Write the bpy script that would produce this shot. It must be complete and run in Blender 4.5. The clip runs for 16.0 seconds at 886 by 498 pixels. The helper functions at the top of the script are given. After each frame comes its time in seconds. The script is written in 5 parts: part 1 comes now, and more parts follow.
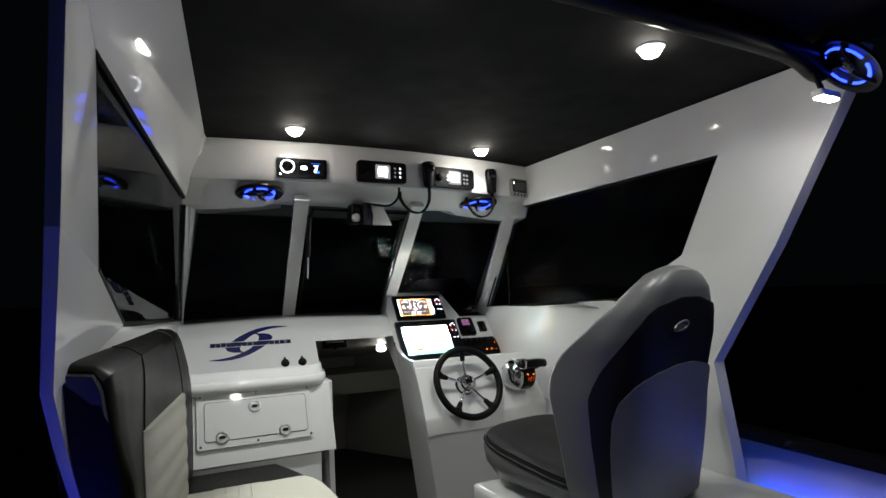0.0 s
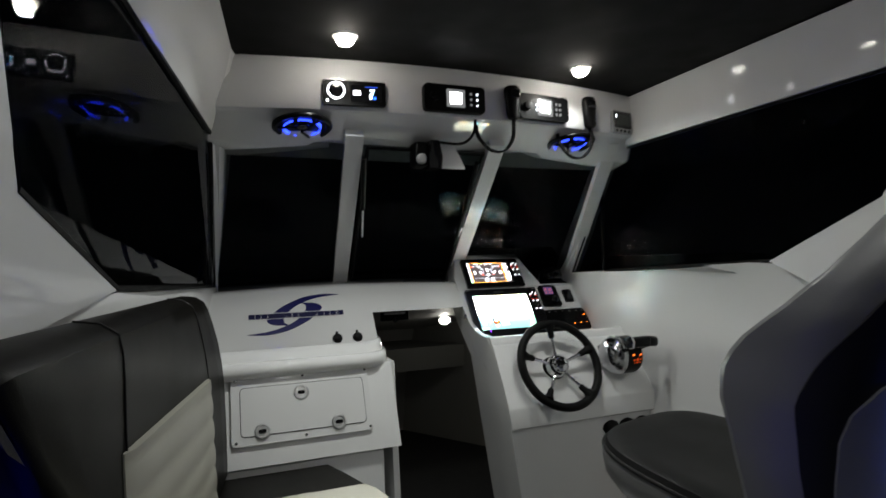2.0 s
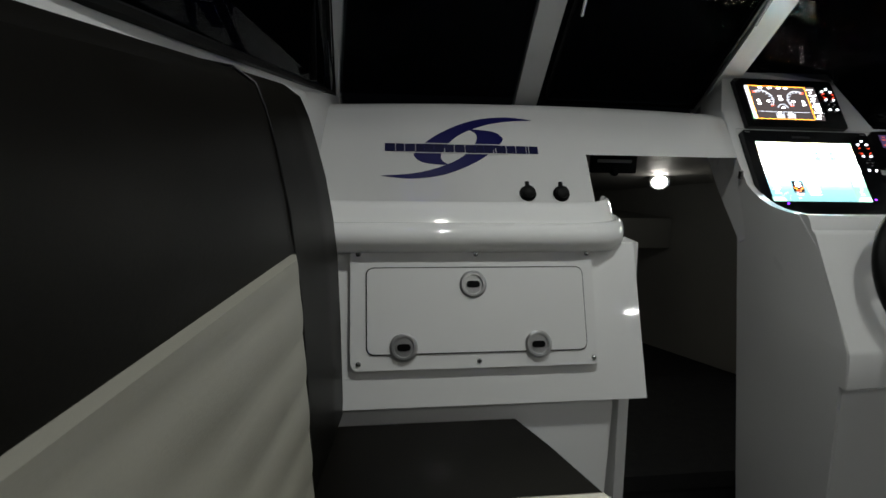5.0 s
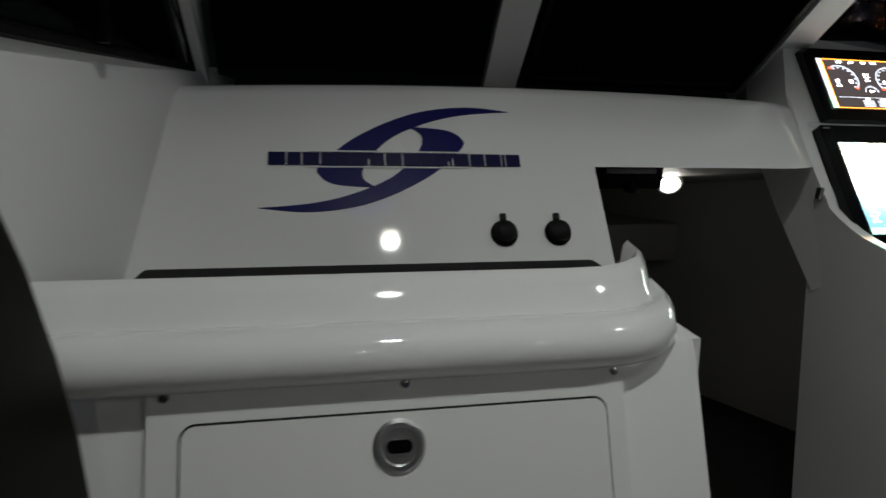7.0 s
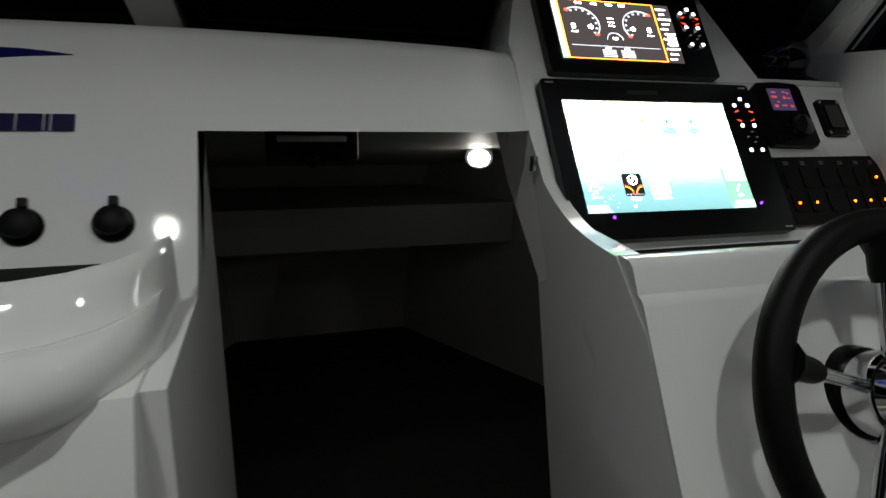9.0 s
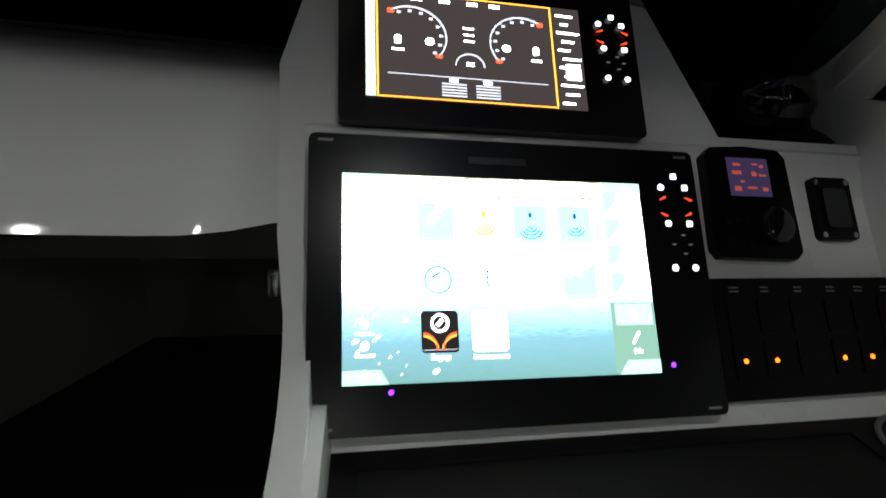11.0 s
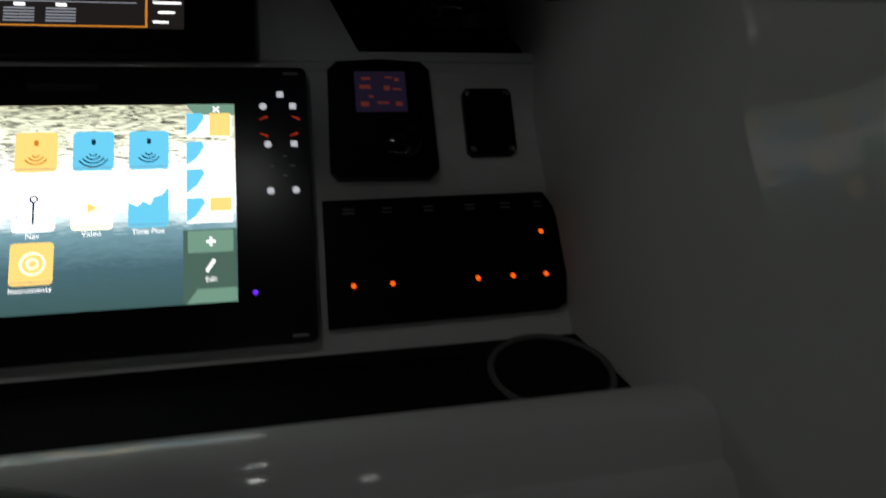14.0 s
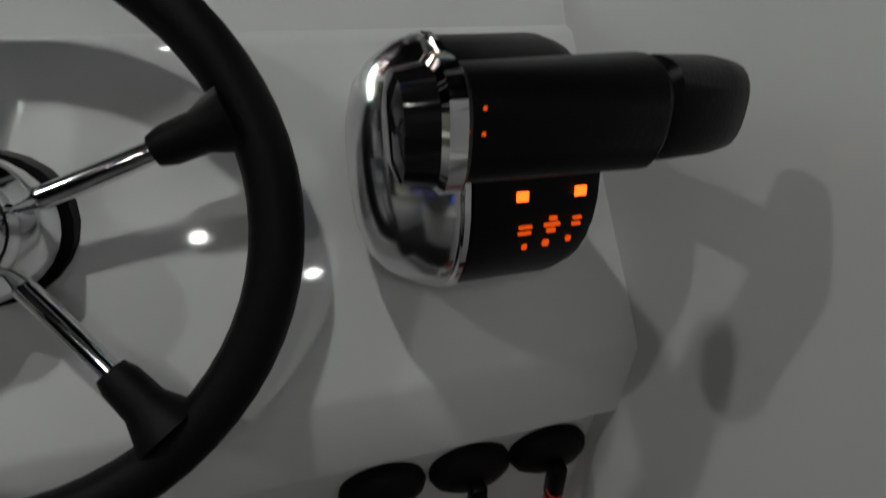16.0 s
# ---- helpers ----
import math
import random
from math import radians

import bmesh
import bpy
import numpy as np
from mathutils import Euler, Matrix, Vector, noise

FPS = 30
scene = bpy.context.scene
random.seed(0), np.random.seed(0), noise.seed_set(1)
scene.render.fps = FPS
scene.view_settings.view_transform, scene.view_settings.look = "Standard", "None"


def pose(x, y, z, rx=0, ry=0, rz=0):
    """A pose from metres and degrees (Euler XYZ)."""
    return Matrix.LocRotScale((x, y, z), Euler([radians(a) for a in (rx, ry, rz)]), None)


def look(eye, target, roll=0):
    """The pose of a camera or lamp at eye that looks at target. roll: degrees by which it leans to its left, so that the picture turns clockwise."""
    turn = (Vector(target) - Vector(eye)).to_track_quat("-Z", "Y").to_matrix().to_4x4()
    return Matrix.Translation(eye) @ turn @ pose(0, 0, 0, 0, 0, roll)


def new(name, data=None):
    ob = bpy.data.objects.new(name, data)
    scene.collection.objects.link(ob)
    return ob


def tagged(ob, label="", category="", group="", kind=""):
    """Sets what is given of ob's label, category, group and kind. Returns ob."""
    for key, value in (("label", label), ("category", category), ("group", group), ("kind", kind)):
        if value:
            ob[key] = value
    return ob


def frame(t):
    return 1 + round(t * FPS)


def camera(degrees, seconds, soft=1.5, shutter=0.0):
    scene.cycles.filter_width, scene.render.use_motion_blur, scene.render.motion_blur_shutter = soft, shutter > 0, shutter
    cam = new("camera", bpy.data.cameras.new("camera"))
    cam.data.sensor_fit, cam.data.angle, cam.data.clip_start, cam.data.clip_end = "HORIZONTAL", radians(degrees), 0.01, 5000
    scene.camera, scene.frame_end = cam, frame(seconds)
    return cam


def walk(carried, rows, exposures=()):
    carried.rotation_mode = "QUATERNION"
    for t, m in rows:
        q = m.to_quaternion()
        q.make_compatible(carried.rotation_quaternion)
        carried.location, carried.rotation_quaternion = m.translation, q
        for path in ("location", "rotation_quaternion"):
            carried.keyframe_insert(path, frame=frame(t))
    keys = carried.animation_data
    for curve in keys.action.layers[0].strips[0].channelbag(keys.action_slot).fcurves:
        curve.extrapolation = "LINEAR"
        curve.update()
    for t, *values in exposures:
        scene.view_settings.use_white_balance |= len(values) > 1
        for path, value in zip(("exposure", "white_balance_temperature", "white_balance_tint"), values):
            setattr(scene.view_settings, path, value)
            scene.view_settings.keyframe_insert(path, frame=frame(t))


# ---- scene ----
cam = camera(77.0, 16.0, shutter=0.4)
PATH = [
    (0, -0.840, 0.312, 1.348, -26.50, 4.60, -1.60),
    (0.5, -0.838, 0.416, 1.350, -27.39, 4.66, -1.93),
    (1, -0.815, 0.508, 1.340, -26.57, 4.44, -2.21),
    (1.5, -0.767, 0.661, 1.338, -24.16, 3.47, -2.11),
    (2, -0.751, 0.810, 1.317, -21.62, 1.74, -1.61),
    (2.5, -0.734, 0.928, 1.298, -17.91, -2.42, -0.74),
    (3, -0.769, 1.093, 1.206, -15.00, -7.63, 0.51),
    (3.5, -0.793, 1.249, 1.198, -13.22, -9.86, 0.76),
    (4, -0.774, 1.405, 1.195, -11.51, -10.70, 1.35),
    (4.5, -0.729, 1.547, 1.174, -8.70, -10.98, 1.48),
    (4.7, -0.719, 1.608, 1.181, -8.10, -11.43, 1.53),
    (6.8, -0.614, 2.137, 1.229, -9.85, -14.79, 1.80),
    (7, -0.578, 2.166, 1.224, -10.79, -14.40, 1.66),
    (7.5, -0.465, 2.184, 1.222, -12.07, -14.90, 1.35),
    (8, -0.305, 2.171, 1.207, -12.34, -14.92, 1.15),
    (8.5, -0.219, 2.207, 1.192, -16.64, -15.25, 1.26),
    (10.8, 0.189, 2.518, 1.281, -15.19, -20.95, 4.97),
    (11, 0.214, 2.529, 1.294, -13.45, -21.19, 5.54),
    (11.5, 0.262, 2.558, 1.325, -11.30, -22.04, 4.60),
    (12, 0.310, 2.589, 1.327, -11.18, -22.08, 3.97),
    (12.5, 0.367, 2.624, 1.317, -12.92, -23.55, 4.29),
    (13, 0.450, 2.625, 1.309, -12.64, -24.52, 3.81),
    (13.5, 0.526, 2.568, 1.302, -10.98, -24.64, 2.26),
    (14, 0.568, 2.471, 1.267, -11.55, -24.05, 1.57),
    (14.5, 0.598, 2.381, 1.223, -12.56, -24.31, 0.55),
    (15, 0.588, 2.322, 1.164, -14.99, -24.98, 0.34),
    (15.5, 0.581, 2.289, 1.107, -15.52, -25.84, -0.33),
    (16, 0.566, 2.275, 1.076, -17.44, -29.77, 1.40),
]
EXPOSURES = [(0.0, 0.2), (0.5, 0.2), (1.0, -0.05), (2.0, -0.2), (3.0, -0.45), (4.5, -0.5), (7.0, -0.85), (8.5, -0.8), (11.0, -1.3), (12.0, -2.0), (13.0, -3.55), (13.5, -4.05), (14.0, -3.65), (14.5, -2.85), (15.0, -1.8), (15.5, -1.2), (16.0, -0.65)]
walk(cam, [(t, pose(x, y, z, 90 + pitch, 0, yaw) @ pose(0, 0, 0, 0, 0, roll)) for t, x, y, z, yaw, pitch, roll in PATH], EXPOSURES)

# ---- world and light ----
world = bpy.data.worlds.new("night")
scene.world = world
world.use_nodes = True
world.node_tree.nodes["Background"].inputs[0].default_value = (0.004, 0.005, 0.006, 1)
world.node_tree.nodes["Background"].inputs[1].default_value = 0.2


def lamp(name, kind, loc, power, colour, **more):
    data = bpy.data.lights.new(name, kind)
    data.energy, data.color = power, colour
    for key, value in more.items():
        if key == "radius":
            data.shadow_soft_size = value
        if key == "spot":
            data.spot_size, data.spot_blend = radians(value), 0.9
        if key == "size":
            data.shape, data.size, data.size_y = "RECTANGLE", value[0], value[1]
        if key == "spread":
            data.spread = radians(value)
    ob = new(name, data)
    ob.matrix_world = more.get("turn", Matrix.Translation(loc))
    return ob


WHITE = (0.96, 1.0, 0.97)
DOWN_POWER = 2.6
ROOF_LIGHTS = [(-0.424, 2.33), (0.373, 2.35), (-0.424, 1.28), (0.27, 1.31)]
for (lx, ly), share, wide, lean in zip(ROOF_LIGHTS, (1.45, 0.85, 0.30, 0.42), (144, 150, 170, 158), (14, 0, 0, 0)):
    lamp("downlight_beam", "AREA", (0, 0, 0), DOWN_POWER * share, WHITE, size=(0.035, 0.035), spread=wide, turn=pose(lx, ly, 1.931, -lean, 0, 0))
lamp("downlight_core", "SPOT", (0, 0, 0), 62.0, WHITE, radius=0.018, spot=32, turn=look((-0.424, 2.325, 1.930), (-0.40, 2.13, 0.74)))
lamp("cuddy_beam", "POINT", (0.345, 3.58, 0.985), 0.13, WHITE, radius=0.02)
BLUE = (0.02, 0.03, 1.0)
lamp("blue_strip_starboard", "AREA", (0, 0, 0), 1.5, BLUE, size=(0.03, 2.6), turn=Matrix.Translation((1.03, 0.35, 0.618)) @ pose(0, 0, 0, 0, 232, 0))
lamp("blue_strip_port", "POINT", (-0.97, 1.27, 0.60), 2.0, BLUE, radius=0.04)
lamp("work_light_beam", "AREA", (0, 0, 0), 1.1, WHITE, size=(0.06, 0.02), turn=Matrix.Translation((0.63, 1.095, 1.80)) @ Vector((0.5, -0.35, 0.8)).to_track_quat("Z", "Y").to_matrix().to_4x4())


# ---- materials ----
def material(name, colour, rough=0.4, metal=0.0, vary=0.06, scale=8.0, bump=0.0, bump_scale=200.0, coat=0.0, emit=None, power=0.0, spec=0.5):
    m = bpy.data.materials.new(name)
    m.use_nodes = True
    tree = m.node_tree
    b = tree.nodes["Principled BSDF"]
    b.inputs["Roughness"].default_value = rough
    b.inputs["Metallic"].default_value = metal
    b.inputs["Coat Weight"].default_value = coat
    b.inputs["Specular IOR Level"].default_value = spec
    b.inputs["Base Color"].default_value = (*colour, 1)
    if emit:
        b.inputs["Emission Color"].default_value = (*emit, 1)
        b.inputs["Emission Strength"].default_value = power
    if vary:
        place = tree.nodes.new("ShaderNodeTexCoord")
        big = tree.nodes.new("ShaderNodeTexNoise")
        big.inputs["Scale"].default_value = scale
        big.inputs["Detail"].default_value = 6
        ramp = tree.nodes.new("ShaderNodeMapRange")
        ramp.inputs["To Min"].default_value = 1 - vary
        ramp.inputs["To Max"].default_value = 1 + vary
        mix = tree.nodes.new("ShaderNodeMix")
        mix.data_type, mix.blend_type = "RGBA", "MULTIPLY"
        mix.inputs[0].default_value = 1
        mix.inputs[6].default_value = (*colour, 1)
        tree.links.new(place.outputs["Object"], big.inputs["Vector"])
        tree.links.new(big.outputs["Fac"], ramp.inputs["Value"])
        tree.links.new(ramp.outputs["Result"], mix.inputs[7])
        tree.links.new(mix.outputs[2], b.inputs["Base Color"])
        rr = tree.nodes.new("ShaderNodeMapRange")
        rr.inputs["To Min"].default_value = max(rough * 0.75, 0.02)
        rr.inputs["To Max"].default_value = min(rough * 1.25, 1)
        tree.links.new(big.outputs["Fac"], rr.inputs["Value"])
        tree.links.new(rr.outputs["Result"], b.inputs["Roughness"])
        if bump:
            fine = tree.nodes.new("ShaderNodeTexNoise")
            fine.inputs["Scale"].default_value = bump_scale
            fine.inputs["Detail"].default_value = 3
            bm_node = tree.nodes.new("ShaderNodeBump")
            bm_node.inputs["Strength"].default_value = bump
            bm_node.inputs["Distance"].default_value = 0.002
            tree.links.new(place.outputs["Object"], fine.inputs["Vector"])
            tree.links.new(fine.outputs["Fac"], bm_node.inputs["Height"])
            tree.links.new(bm_node.outputs["Normal"], b.inputs["Normal"])
    return m


def glass_material(name, tint, rough=0.0):
    m = bpy.data.materials.new(name)
    m.use_nodes = True
    b = m.node_tree.nodes["Principled BSDF"]
    b.inputs["Base Color"].default_value = (*tint, 1)
    b.inputs["Transmission Weight"].default_value = 1.0
    b.inputs["Roughness"].default_value = rough
    b.inputs["IOR"].default_value = 1.08
    return m


GEL = material("white_gelcoat", (0.80, 0.80, 0.79), 0.05, vary=0.03, scale=3, bump=0.005, bump_scale=6)
GELSIDE = material("satin_white_gelcoat", (0.80, 0.80, 0.79), 0.022, vary=0.03, scale=3, bump=0.002, bump_scale=6, spec=0.16)
GELMATT = material("white_gelcoat_sheen", (0.78, 0.78, 0.77), 0.28, vary=0.03, scale=4, bump=0.05, bump_scale=30)
CREAM = material("cream_vinyl", (0.33, 0.32, 0.27), 0.42, vary=0.06, scale=6, bump=0.12, bump_scale=420)
GREYVINYL = material("grey_vinyl", (0.14, 0.14, 0.14), 0.36, vary=0.07, scale=6, bump=0.25, bump_scale=420)
DARKVINYL = material("charcoal_vinyl", (0.0060, 0.0055, 0.0045), 0.40, vary=0.10, scale=5, bump=0.10, bump_scale=420, spec=0.07)
REARGREY = material("mid_grey_vinyl", (0.19, 0.19, 0.20), 0.45, vary=0.07, scale=6, bump=0.25, bump_scale=420)
ENDVINYL = material("slate_vinyl", (0.020, 0.0195, 0.020), 0.45, vary=0.07, scale=6, bump=0.25, bump_scale=420)
BLACKVINYL = material("black_vinyl", (0.006, 0.006, 0.006), 0.5, vary=0.10, scale=6, bump=0.3, bump_scale=380, spec=0.3)
BLACK = material("black_plastic", (0.002, 0.002, 0.0022), 0.34, vary=0.08, scale=20, bump=0.1, bump_scale=500, spec=0.12)
GLOSSBLACK = material("gloss_black", (0.008, 0.008, 0.009), 0.08, vary=0.0)
BEZEL = material("plotter_bezel", (0.006, 0.006, 0.007), 0.24, vary=0.0, spec=0.25)
RUBBER = material("black_rubber", (0.004, 0.004, 0.004), 0.5, vary=0.1, scale=20, bump=0.2, bump_scale=500, spec=0.15)
MAT = material("dark_grip_mat", (0.009, 0.009, 0.009), 0.85, vary=0.12, scale=25, bump=0.5, bump_scale=700, spec=0.2)
CARPET = material("charcoal_carpet", (0.0065, 0.0065, 0.0065), 0.95, vary=0.25, scale=40, bump=0.9, bump_scale=900)
LINING = material("black_roof_lining", (0.0065, 0.0065, 0.0058), 0.85, vary=0.15, scale=10, bump=0.3, bump_scale=600, spec=0.2)
CHROME = material("chrome", (0.75, 0.75, 0.76), 0.07, metal=1.0, vary=0.05, scale=30)
BRUSHED = material("brushed_chrome", (0.70, 0.70, 0.70), 0.34, metal=1.0, vary=0.08, scale=30)
POLISHED = material("polished_cheek", (0.62, 0.62, 0.63), 0.16, metal=1.0, vary=0.04, scale=20)
STEEL = material("steel_screw", (0.45, 0.45, 0.45), 0.25, metal=1.0, vary=0.08, scale=60)
GREYMAT = material("grey_foot_mat", (0.16, 0.16, 0.16), 0.7, vary=0.1, scale=30, bump=0.5, bump_scale=600)
CUDDY = material("cuddy_lining", (0.32, 0.31, 0.28), 0.55, vary=0.08, scale=5, bump=0.15, bump_scale=150)
DECAL = material("blue_decal", (0.0025, 0.003, 0.09), 0.4, vary=0.05, scale=30, spec=0.15)
DECALTEXT = material("navy_decal", (0.004, 0.005, 0.05), 0.4, vary=0.05, scale=30, spec=0.15)
GLASS = glass_material("window_glass", (0.30, 0.32, 0.33))
RED = material("red_cord", (0.34, 0.02, 0.02), 0.5, vary=0.1, scale=40)
YELLOW = material("yellow_label", (0.45, 0.25, 0.02), 0.45, vary=0.1, scale=40)
GROUND = material("dark_ground", (0.03, 0.03, 0.03), 0.9, vary=0.2, scale=2)
GREYPLASTIC = material("grey_plastic", (0.30, 0.30, 0.30), 0.4, vary=0.06, scale=20)


def glow(name, colour, power):
    return material(name, (0.01, 0.01, 0.01), 0.3, vary=0.0, emit=colour, power=power)


LAMP_ON = glow("lamp_lens", (1.0, 0.95, 0.85), 60.0)
LED_ORANGE = glow("orange_led", (1.0, 0.11, 0.004), 17.0)
PAD_ORANGE = glow("orange_pad_lamp", (1.0, 0.14, 0.012), 4.0)
LED_GREEN = glow("green_led", (0.05, 1.0, 0.12), 2.0)
LED_BLUE = glow("blue_led", (0.02, 0.05, 1.0), 5.0)
LED_WHITE = glow("white_key", (0.9, 0.92, 1.0), 6.5)
LED_DIM = glow("dim_key", (0.5, 0.5, 0.5), 0.5)
KEY_RED = glow("red_key_mark", (0.9, 0.06, 0.02), 4.5)
SCREEN_WHITE = glow("screen_white", (1.0, 1.0, 1.0), 18.0)
SCREEN_BLACK = material("screen_dark", (0.005, 0.005, 0.006), 0.12, vary=0.0, emit=(0.082, 0.067, 0.066), power=2.1)
SCREEN_ORANGE = glow("screen_orange", (1.0, 0.36, 0.03), 8.4)
SCREEN_YELLOW = glow("screen_yellow", (1.0, 0.68, 0.20), 14.4)
SCREEN_BLUE = glow("screen_blue", (0.15, 0.63, 0.90), 13.2)
SCREEN_GREEN = glow("screen_green", (0.28, 0.75, 0.34), 10.8)
SCREEN_GREY = glow("screen_grey", (0.55, 0.58, 0.66), 5.4)
SCREEN_RED = glow("screen_red", (1.0, 0.08, 0.03), 7.2)
SCREEN_TEAL = glow("screen_teal", (0.10, 0.19, 0.15), 9.0)
STRIP_BLUE = glow("blue_strip_light", (0.02, 0.10, 1.0), 1.6)
STRIP_CYAN = glow("cyan_strip_light", (0.015, 0.13, 1.0), 4.5)


def picture_material():
    """The chart plotter's wallpaper: bright sky glare over a rocky shore and teal water."""
    m = bpy.data.materials.new("plotter_wallpaper")
    m.use_nodes = True
    tree = m.node_tree
    b = tree.nodes["Principled BSDF"]
    b.inputs["Base Color"].default_value = (0.01, 0.01, 0.01, 1)
    b.inputs["Roughness"].default_value = 0.15
    place = tree.nodes.new("ShaderNodeTexCoord")
    split = tree.nodes.new("ShaderNodeSeparateXYZ")
    tree.links.new(place.outputs["Generated"], split.inputs[0])
    ramp = tree.nodes.new("ShaderNodeValToRGB")
    steps = ((0.0, (0.035, 0.075, 0.075)), (0.18, (0.045, 0.095, 0.115)), (0.36, (0.13, 0.24, 0.28)), (0.47, (0.85, 0.95, 0.95)), (0.66, (1.0, 1.0, 0.97)), (0.78, (0.76, 0.77, 0.60)), (1.0, (0.42, 0.43, 0.30)))
    while len(ramp.color_ramp.elements) < len(steps):
        ramp.color_ramp.elements.new(0.5)
    for element, (at, colour) in zip(ramp.color_ramp.elements, steps):
        element.position, element.color = at, (*colour, 1)
    grain = tree.nodes.new("ShaderNodeTexNoise")
    grain.inputs["Scale"].default_value = 24
    grain.inputs["Detail"].default_value = 8
    grain.inputs["Distortion"].default_value = 2.2
    stretch = tree.nodes.new("ShaderNodeMapping")
    stretch.inputs["Scale"].default_value = (0.55, 2.2, 1.0)
    tree.links.new(place.outputs["Generated"], stretch.inputs["Vector"])
    tree.links.new(stretch.outputs["Vector"], grain.inputs["Vector"])
    add = tree.nodes.new("ShaderNodeMath")
    add.operation = "MULTIPLY_ADD"
    add.inputs[1].default_value = 0.16
    tree.links.new(grain.outputs["Fac"], add.inputs[0])
    low = tree.nodes.new("ShaderNodeMath")
    low.operation = "SUBTRACT"
    low.inputs[1].default_value = 0.09
    tree.links.new(split.outputs["Y"], low.inputs[0])
    tree.links.new(low.outputs[0], add.inputs[2])
    tree.links.new(add.outputs[0], ramp.inputs["Fac"])
    contrast = tree.nodes.new("ShaderNodeMapRange")
    contrast.inputs["From Min"].default_value = 0.36
    contrast.inputs["From Max"].default_value = 0.62
    contrast.inputs["To Min"].default_value = 0.02
    contrast.inputs["To Max"].default_value = 1.5
    tree.links.new(grain.outputs["Fac"], contrast.inputs["Value"])
    mix = tree.nodes.new("ShaderNodeMix")
    mix.data_type, mix.blend_type = "RGBA", "MULTIPLY"
    fade = tree.nodes.new("ShaderNodeMapRange")
    fade.inputs["From Min"].default_value = 0.55
    fade.inputs["From Max"].default_value = 0.75
    fade.inputs["To Min"].default_value = 0.0
    fade.inputs["To Max"].default_value = 0.95
    tree.links.new(split.outputs["Y"], fade.inputs["Value"])
    tree.links.new(fade.outputs["Result"], mix.inputs[0])
    tree.links.new(ramp.outputs["Color"], mix.inputs[6])
    tree.links.new(contrast.outputs["Result"], mix.inputs[7])
    tree.links.new(mix.outputs[2], b.inputs["Emission Color"])
    b.inputs["Emission Strength"].default_value = 20.0
    return m


WALLPAPER = picture_material()

# ---- building helpers ----
PLACED = {}


def thing(name, base, label, category, group="", kind=""):
    ob = new(name)
    ob.empty_display_size = 0.05
    ob.location = base
    PLACED[ob] = Matrix.Translation(base)
    return tagged(ob, label, category, group, kind)


def mesh_of(name, bm, mat, smooth=True):
    bmesh.ops.recalc_face_normals(bm, faces=bm.faces)
    data = bpy.data.meshes.new(name)
    bm.to_mesh(data)
    bm.free()
    data.materials.append(mat)
    if smooth:
        for p in data.polygons:
            p.use_smooth = True
        data.set_sharp_from_angle(angle=radians(38))
    return data


def part(name, bm, mat, parent, label="", smooth=True):
    """Links a bmesh, made in the place's own metres, as one mesh under a thing or a part."""
    ob = new(name, mesh_of(name, bm, mat, smooth))
    ob.parent = parent
    ob.matrix_parent_inverse = PLACED[parent].inverted()
    PLACED[ob] = Matrix()
    return tagged(ob, label)


def single(name, bm, mat, label, category, group="", kind="", smooth=True):
    ob = new(name, mesh_of(name, bm, mat, smooth))
    PLACED[ob] = Matrix()
    return tagged(ob, label, category, group, kind)


def soften(bm, width, segments=2, angle=30):
    if width:
        edges = [e for e in bm.edges if len(e.link_faces) == 2 and e.calc_face_angle(0) > radians(angle)]
        bmesh.ops.bevel(bm, geom=edges, offset=width, segments=segments, profile=0.5, affect="EDGES", clamp_overlap=True)
    return bm


def box(x0, x1, y0, y1, z0, z1, bevel=0.0, m=None, bm=None, segments=2):
    own = bmesh.new()
    bmesh.ops.create_cube(own, size=1)
    own.transform(Matrix.Translation(((x0 + x1) / 2, (y0 + y1) / 2, (z0 + z1) / 2)) @ Matrix.Diagonal((abs(x1 - x0), abs(y1 - y0), abs(z1 - z0), 1)))
    soften(own, bevel, segments)
    if m:
        own.transform(m)
    return join(bm, own)


def join(bm, own):
    if bm is None:
        return own
    data = bpy.data.meshes.new("join")
    own.to_mesh(data)
    own.free()
    bm.from_mesh(data)
    bpy.data.meshes.remove(data)
    return bm


def prism(points, depth, bevel=0.0, m=None, bm=None, segments=2):
    """A flat outline in x and y, given thickness from z = 0 to z = depth."""
    own = bmesh.new()
    low = [own.verts.new((x, y, 0)) for x, y in points]
    high = [own.verts.new((x, y, depth)) for x, y in points]
    own.faces.new(low[::-1])
    own.faces.new(high)
    for i in range(len(points)):
        j = (i + 1) % len(points)
        own.faces.new((low[i], low[j], high[j], high[i]))
    soften(own, bevel, segments)
    if m:
        own.transform(m)
    return join(bm, own)


def turned(profile, m, bm=None, steps=24, x_scale=1.0):
    """A turned form: (radius, height) pairs about local z."""
    own = bmesh.new()
    rings = []
    for r, h in profile:
        rings.append([own.verts.new((x_scale * r * math.cos(2 * math.pi * k / steps), r * math.sin(2 * math.pi * k / steps), h)) for k in range(steps)])
    for a, b in zip(rings, rings[1:]):
        for k in range(steps):
            j = (k + 1) % steps
            own.faces.new((a[k], a[j], b[j], b[k]))
    own.faces.new(rings[0][::-1])
    own.faces.new(rings[-1])
    bmesh.ops.remove_doubles(own, verts=own.verts, dist=1e-6)
    own.transform(m)
    return join(bm, own)


